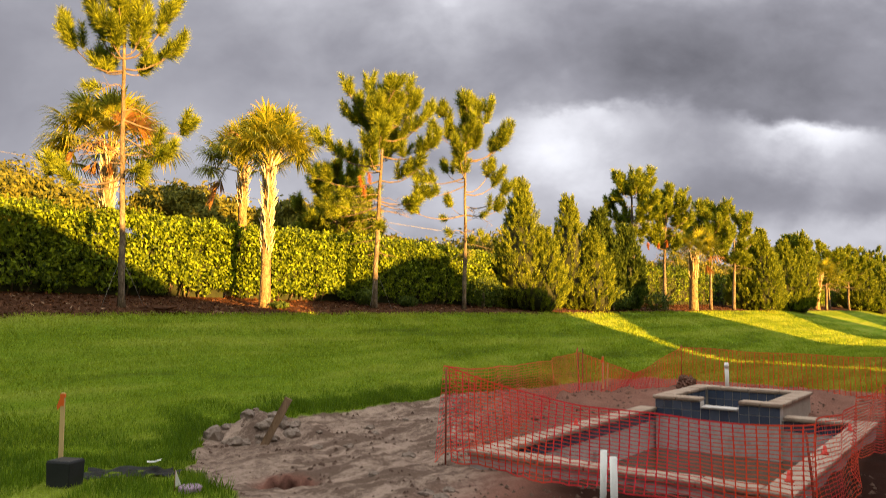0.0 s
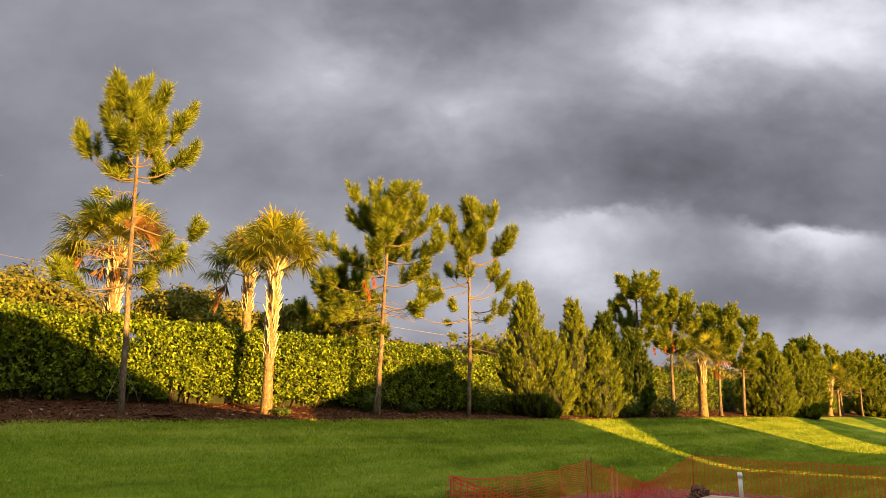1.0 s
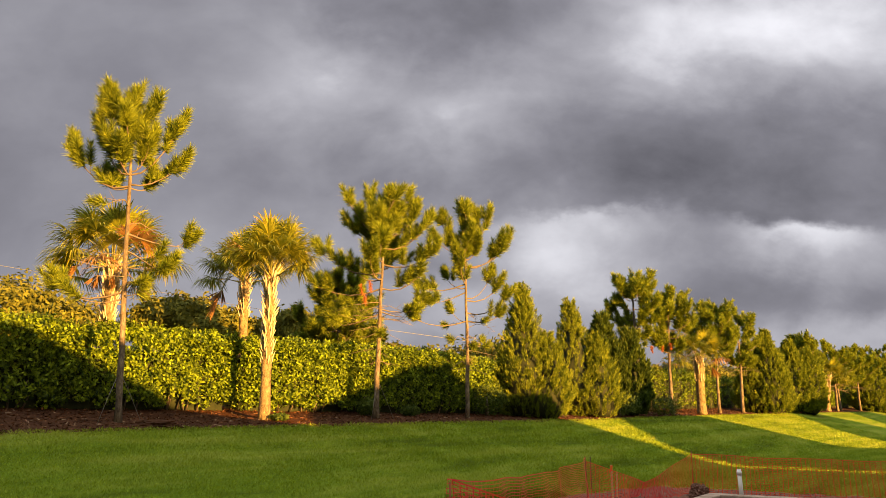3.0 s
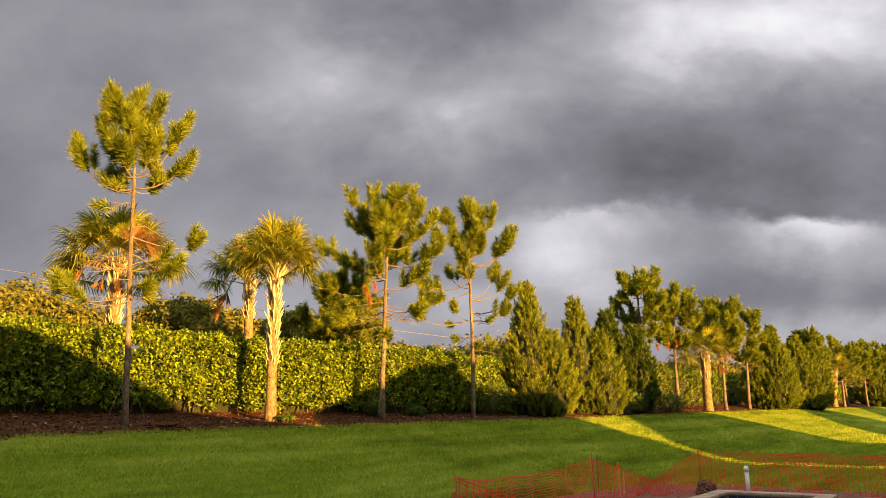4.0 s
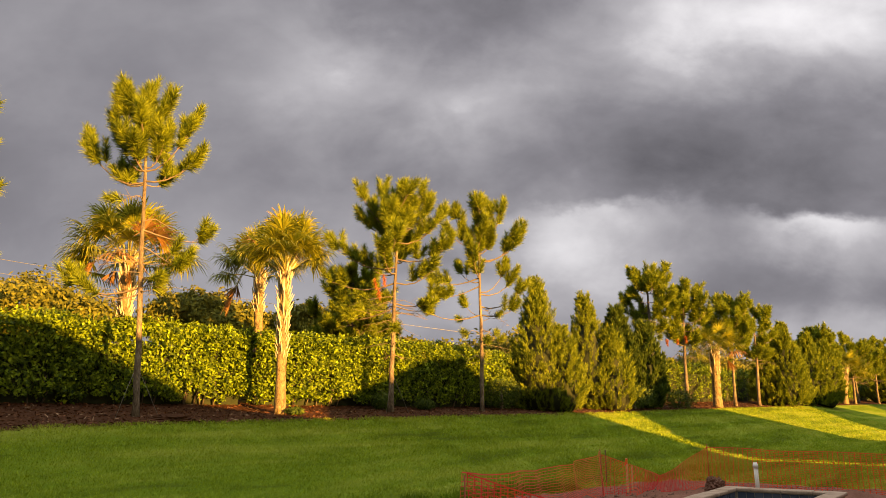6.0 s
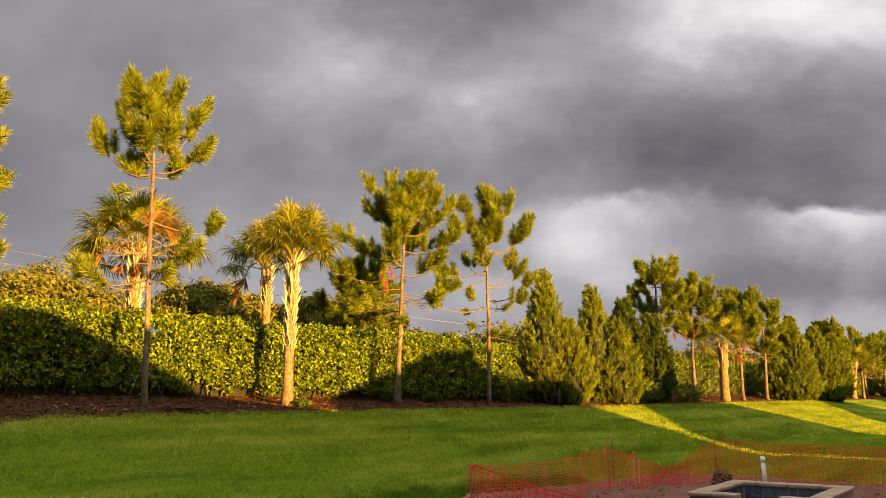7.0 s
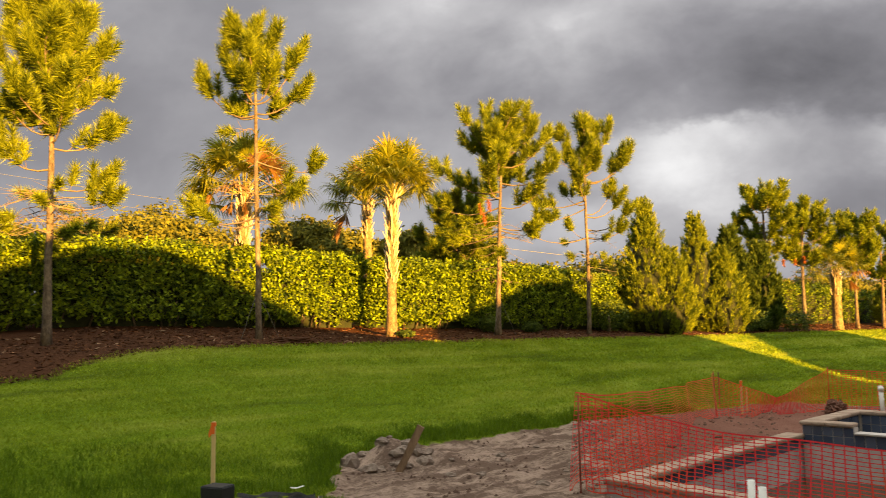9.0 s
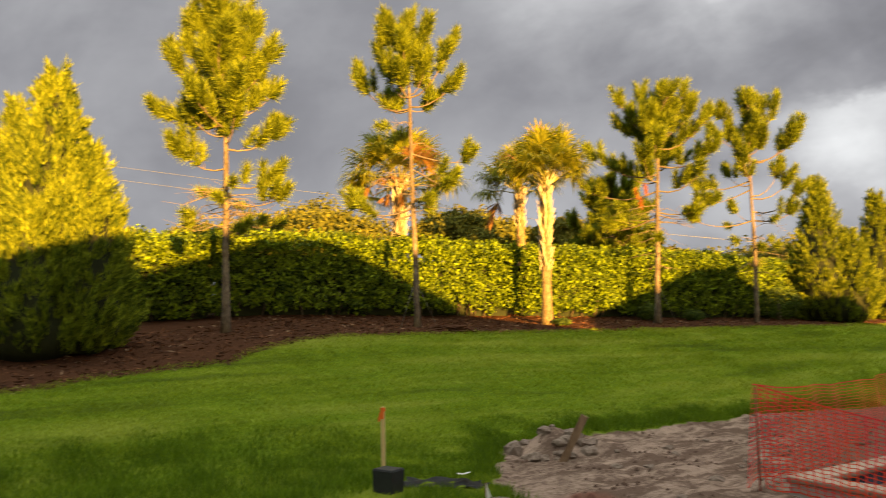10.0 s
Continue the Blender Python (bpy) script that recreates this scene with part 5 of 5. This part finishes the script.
pipe(1.42, 6.93, 0.50, 0.030, "white plastic pipe stub standing in the soil", (0.03, 0))
pipe(1.51, 6.84, 0.46, 0.033, "white plastic pipe stub standing in the soil", (-0.02, 0))
far_pipe = pipe(6.45, 17.6, 0.55, 0.045, "white plastic pipe standing behind the spa", (-0.03, 0))
part("cap", lathe(bmesh.new(), [(0.056, 0), (0.056, 0.07), (0.045, 0.085)]), M_PIPE, far_pipe).matrix_basis = pose(-0.016, 0, 0.50)


def stake(x, y, high, thick, lean, ribbon, label, mat=None):
    z = ground_z(x, y)
    ob = base("survey_stake", x, y, z, label, "stake", "survey stakes in the grass")
    bm = bmesh.new()
    vs = []
    for zz, k in ((-0.1, 1.0), (high - 0.02, 1.0), (high, 0.8)):
        vs.append([bm.verts.new((lean * zz + a * thick * k, b * thick * 0.55 * k, zz)) for a, b in ((-1, -1), (1, -1), (1, 1), (-1, 1))])
    for lo, hi in zip(vs, vs[1:]):
        for k in range(4):
            bm.faces.new((lo[k], lo[(k + 1) % 4], hi[(k + 1) % 4], hi[k]))
    bm.faces.new(vs[-1])
    part("lath", bm, mat or M_STAKE, ob)
    if ribbon:
        bm = bmesh.new()
        for a0, z0, a1, z1, yy in ((-1.2, high - 0.05, 1.2, high - 0.01, 1), (-1.25, high - 0.13, 0.8, high - 0.05, 1.05)):
            local_box(bm, lean * high + a0 * thick, lean * high + a1 * thick, -thick * 0.7 * yy, thick * 0.7 * yy, z0, z1)
        tail = [bm.verts.new((lean * high + q[0] * thick, -thick * 0.9, high + q[1])) for q in ((-1.0, -0.04), (-2.6, -0.13), (-2.2, -0.17), (-0.6, -0.13))]
        bm.faces.new(tail)
        bm.faces.new([bm.verts.new(v.co + Vector((0, 0.004, 0))) for v in reversed(tail)])
        bmesh.ops.recalc_face_normals(bm, faces=bm.faces)
        part("ribbon", bm, M_RIBBON, ob, "bright orange ribbon")
    return ob


stake(-3.80, 7.85, 0.86, 0.020, -0.005, True, "wooden survey stake tied with orange ribbon")
stake(3.62, 17.55, 0.72, 0.022, 0.01, True, "wooden survey stake with orange top by the fence")
stake(3.80, 17.9, 0.52, 0.016, 0.03, False, "short pale stake by the fence")
stake(3.40, 18.8, 0.75, 0.014, 0.0, False, "thin grey stake on the grass bank", M_DRIFT)

# black drainage box in the grass
box_ob = base("drain_box", -3.64, 7.62, ground_z(-3.64, 7.62) - 0.01, "square black plastic box standing in the grass", "box", rz=-14)
bm = bmesh.new()
vs = [[bm.verts.new((a * k, b * k, z)) for a, b in ((-0.135, -0.11), (0.135, -0.11), (0.135, 0.11), (-0.135, 0.11))] for k, z in ((0.94, 0.0), (1.0, 0.25), (0.93, 0.26))]
for lo, hi in zip(vs, vs[1:]):
    for k in range(4):
        bm.faces.new((lo[k], lo[(k + 1) % 4], hi[(k + 1) % 4], hi[k]))
bm.faces.new(vs[-1])
bm.faces.new(list(reversed(vs[0])))
bmesh.ops.bevel(bm, geom=list(bm.edges), offset=0.008, segments=2, affect="EDGES")
part("body", bm, M_BLACK, box_ob)


def sheet(name, x, y, wide, deep, mat, label, category, crumple=0.03, lift=0.02, rz=0.0, seed=0.0, n=16):
    """A crumpled sheet with some thickness, lying on the ground."""
    ob = base(name, x, y, 0, label, category, rz=rz)
    bm = bmesh.new()
    c, s_ = math.cos(radians(rz)), math.sin(radians(rz))
    rows = []
    for i in range(n + 1):
        row = []
        for j in range(n + 1):
            a, b = (i / n - 0.5), (j / n - 0.5)
            ragged = 1 + 0.25 * noise.noise(Vector((a * 3 + seed, b * 3, seed)))
            lx, ly = a * wide * ragged, b * deep * ragged
            z = ground_z(x + lx * c - ly * s_, y + lx * s_ + ly * c) + lift + crumple * noise.noise(Vector((lx * 7 + seed, ly * 7, 1.0)))
            row.append(bm.verts.new((lx, ly, z)))
        rows.append(row)
    faces = [bm.faces.new((rows[i][j], rows[i + 1][j], rows[i + 1][j + 1], rows[i][j + 1])) for i in range(n) for j in range(n)]
    bmesh.ops.solidify(bm, geom=faces, thickness=0.006)
    bmesh.ops.recalc_face_normals(bm, faces=bm.faces)
    part("cloth", bm, mat, ob)
    return ob


sheet("filter_fabric", -3.22, 8.15, 0.98, 0.44, M_BLACK, "crumpled black landscape fabric lying in the grass", "fabric", 0.05, 0.012, 8, 2.0, 30)
sheet("paper_scrap", -3.02, 8.27, 0.15, 0.09, M_WHITE, "crumpled white scrap lying on the fabric", "litter", 0.04, 0.10, 20, 5.0, 8)
flag = base("marker_flag", -2.50, 7.40, ground_z(-2.5, 7.4), "small white utility flag stuck in the grass", "flag")
t = Tubes()
t.add([(0, 0, -0.05), (0, 0, 0.2)], [0.003, 0.003], 5)
child("wire", t.mesh("wire", M_REBAR), flag)
bm = bmesh.new()
a = [bm.verts.new(p) for p in ((0.002, 0, 0.20), (0.055, 0.01, 0.06), (0.0, 0.0, 0.035))]
bm.faces.new(a)
bmesh.ops.solidify(bm, geom=list(bm.faces), thickness=0.003)
part("pennant", bm, M_WHITE, flag)
lid = base("valve_lid", -2.36, 7.42, ground_z(-2.36, 7.42) + 0.02, "round faded purple valve box lid in the grass", "lid")
part("disc", lathe(bmesh.new(), [(0.105, -0.06), (0.11, 0.02), (0.10, 0.032), (0.085, 0.030), (0.08, 0.024)], 24), M_PURPLE, lid)


def clod(name, x, y, wide, deep, high, mat, label, category, seed, group="", sink=0.3, rough=0.35):
    ob = base(name, x, y, ground_z(x, y), label, category, group)
    bm = bmesh.new()
    bmesh.ops.create_icosphere(bm, subdivisions=4 if wide > 0.4 else 2, radius=1.0)
    for v in bm.verts:
        p = v.co.copy()
        k = 1 + rough * noise.noise(p * 1.6 + Vector((seed, 0, 0))) + 0.5 * rough * noise.noise(p * 4.2 + Vector((0, seed, 0))) + 0.3 * rough * noise.noise(p * 9 + Vector((0, 0, seed))) + 0.7 * rough * noise.noise(p * 13) + 0.5 * rough * noise.noise(p * 27)
        v.co = Vector((p.x * wide / 2 * k, p.y * deep / 2 * k, (p.z * k + 1 - 2 * sink) * high / (2 - 2 * sink)))
    part("lump", bm, mat, ob)
    return ob


clod("soil_mound", -3.0, 10.3, 0.25, 0.22, 0.17, M_CLOD, "upright clod of sandy soil", "soil mound", 6.0)
clod("soil_mound", 5.5, 17.5, 0.42, 0.35, 0.28, M_REDSOIL, "heap of reddish soil by the far fence", "soil mound", 9.0)
clod("litter_heap", *xy(-3.9, 1.05), 1.1, 0.5, 0.13, M_CHIP, "low heap of brown needle litter by the lawn", "litter", 12.0, sink=0.45, rough=0.3)
rnd = random.Random(3)
made = 0
while made < 45:
    x, y = rnd.uniform(-2.8, 6.5), rnd.uniform(7.0, 17.5)
    if soil_depth(x, y) > 0.05 and not in_pool(np.float64(x), np.float64(y), -0.15):
        size = rnd.uniform(0.04, 0.12)
        clod("clod", x, y, size * 1.5, size, size * 0.55, M_CLOD if x < 0.2 else M_REDSOIL, "lump of damp sandy soil", "clod", rnd.random() * 50, "soil clods in the yard", 0.35)
        made += 1

for i in range(26):
    x, y, size = rnd.gauss(-2.35, 0.36), rnd.gauss(10.6, 0.26), rnd.uniform(0.05, 0.17)
    if soil_depth(x, y) > 0.1:
        clod("clod", x, y, size * 1.4, size, size * 0.6, M_CLOD, "lump of grey sandy soil on the heap", "clod", rnd.random() * 50, "soil clods on the heap", 0.4)

# loose crumbs all over the dug soil
n = 9000
x, y = RNG.uniform(-3.2, 9.0, n), RNG.uniform(6.3, 19.0, n)
clumped = np.array([noise.noise(Vector((a * 1.1, b * 1.1, 9))) for a, b in zip(x, y)])
keep = (soil_depth(x, y) > 0.0) & ~in_pool(x, y, -0.05) & (RNG.random(n) < 0.35 + 1.1 * clumped)
x, y = x[keep], y[keep]
z = np.array([ground_z(a, b) for a, b in zip(x, y)])
size = np.minimum(RNG.gamma(2.0, 0.010, len(x)) + 0.007, 0.035)
spin, squash = RNG.random(len(x)) * 6.28, RNG.uniform(0.5, 0.9, len(x))
ring = [np.stack([x + size * RNG.uniform(0.7, 1.3, len(x)) * np.cos(spin + k * 1.5708), y + size * RNG.uniform(0.7, 1.3, len(x)) * np.sin(spin + k * 1.5708), z - 0.006], 1) for k in range(4)]
peak = np.stack([x, y, z + size * squash], 1)
crumb_faces = np.concatenate([np.stack([ring[k], ring[(k + 1) % 4], peak], 1) for k in range(4)])
tagged(new("soil_crumbs", soup_mesh("soil_crumbs", crumb_faces, M_CRUMB)), "loose crumbs of damp brown soil", "soil", kind="stuff")

# weathered board stuck in the mound
board = base("board", -2.30, 10.12, ground_z(-2.3, 10.12), "weathered brown board leaning out of the soil heap", "board")
bm = bmesh.new()
rows = []
for i in range(7):
    q = i / 6
    c0 = Vector((0.30 * q, 0.10 * q, -0.05 + 0.62 * q))
    k = 0.9 + 0.2 * noise.noise(Vector((q * 5, 0, 0)))
    rows.append([bm.verts.new(c0 + Vector((a * 0.048 * k, b * 0.022, -a * 0.022))) for a, b in ((-1, -1), (1, -1), (1, 1), (-1, 1))])
for lo, hi in zip(rows, rows[1:]):
    for k in range(4):
        bm.faces.new((lo[k], lo[(k + 1) % 4], hi[(k + 1) % 4], hi[k]))
bm.faces.new(rows[-1])
part("plank", bm, M_DRIFT, board)

# overhead cables beyond the hedge
for zs, label in (((15.2, 12.63, 9.69, 7.8, 6.5, 4.8), "thin overhead power cable sagging beyond the hedge"), ((14.0, 11.75, 8.95, 7.3, 5.9, 3.9), "thick overhead power cable sagging beyond the hedge")):
    t = Tubes()
    t.add(list(zip((-55, -38.97, -23.27, -12.5, -5.5, 6.0), (40,) * 6, zs)), [0.012] * 6, 6)
    tagged(new("power_cable", t.mesh("power_cable", M_WIRE)), label, "cable", "overhead cables")
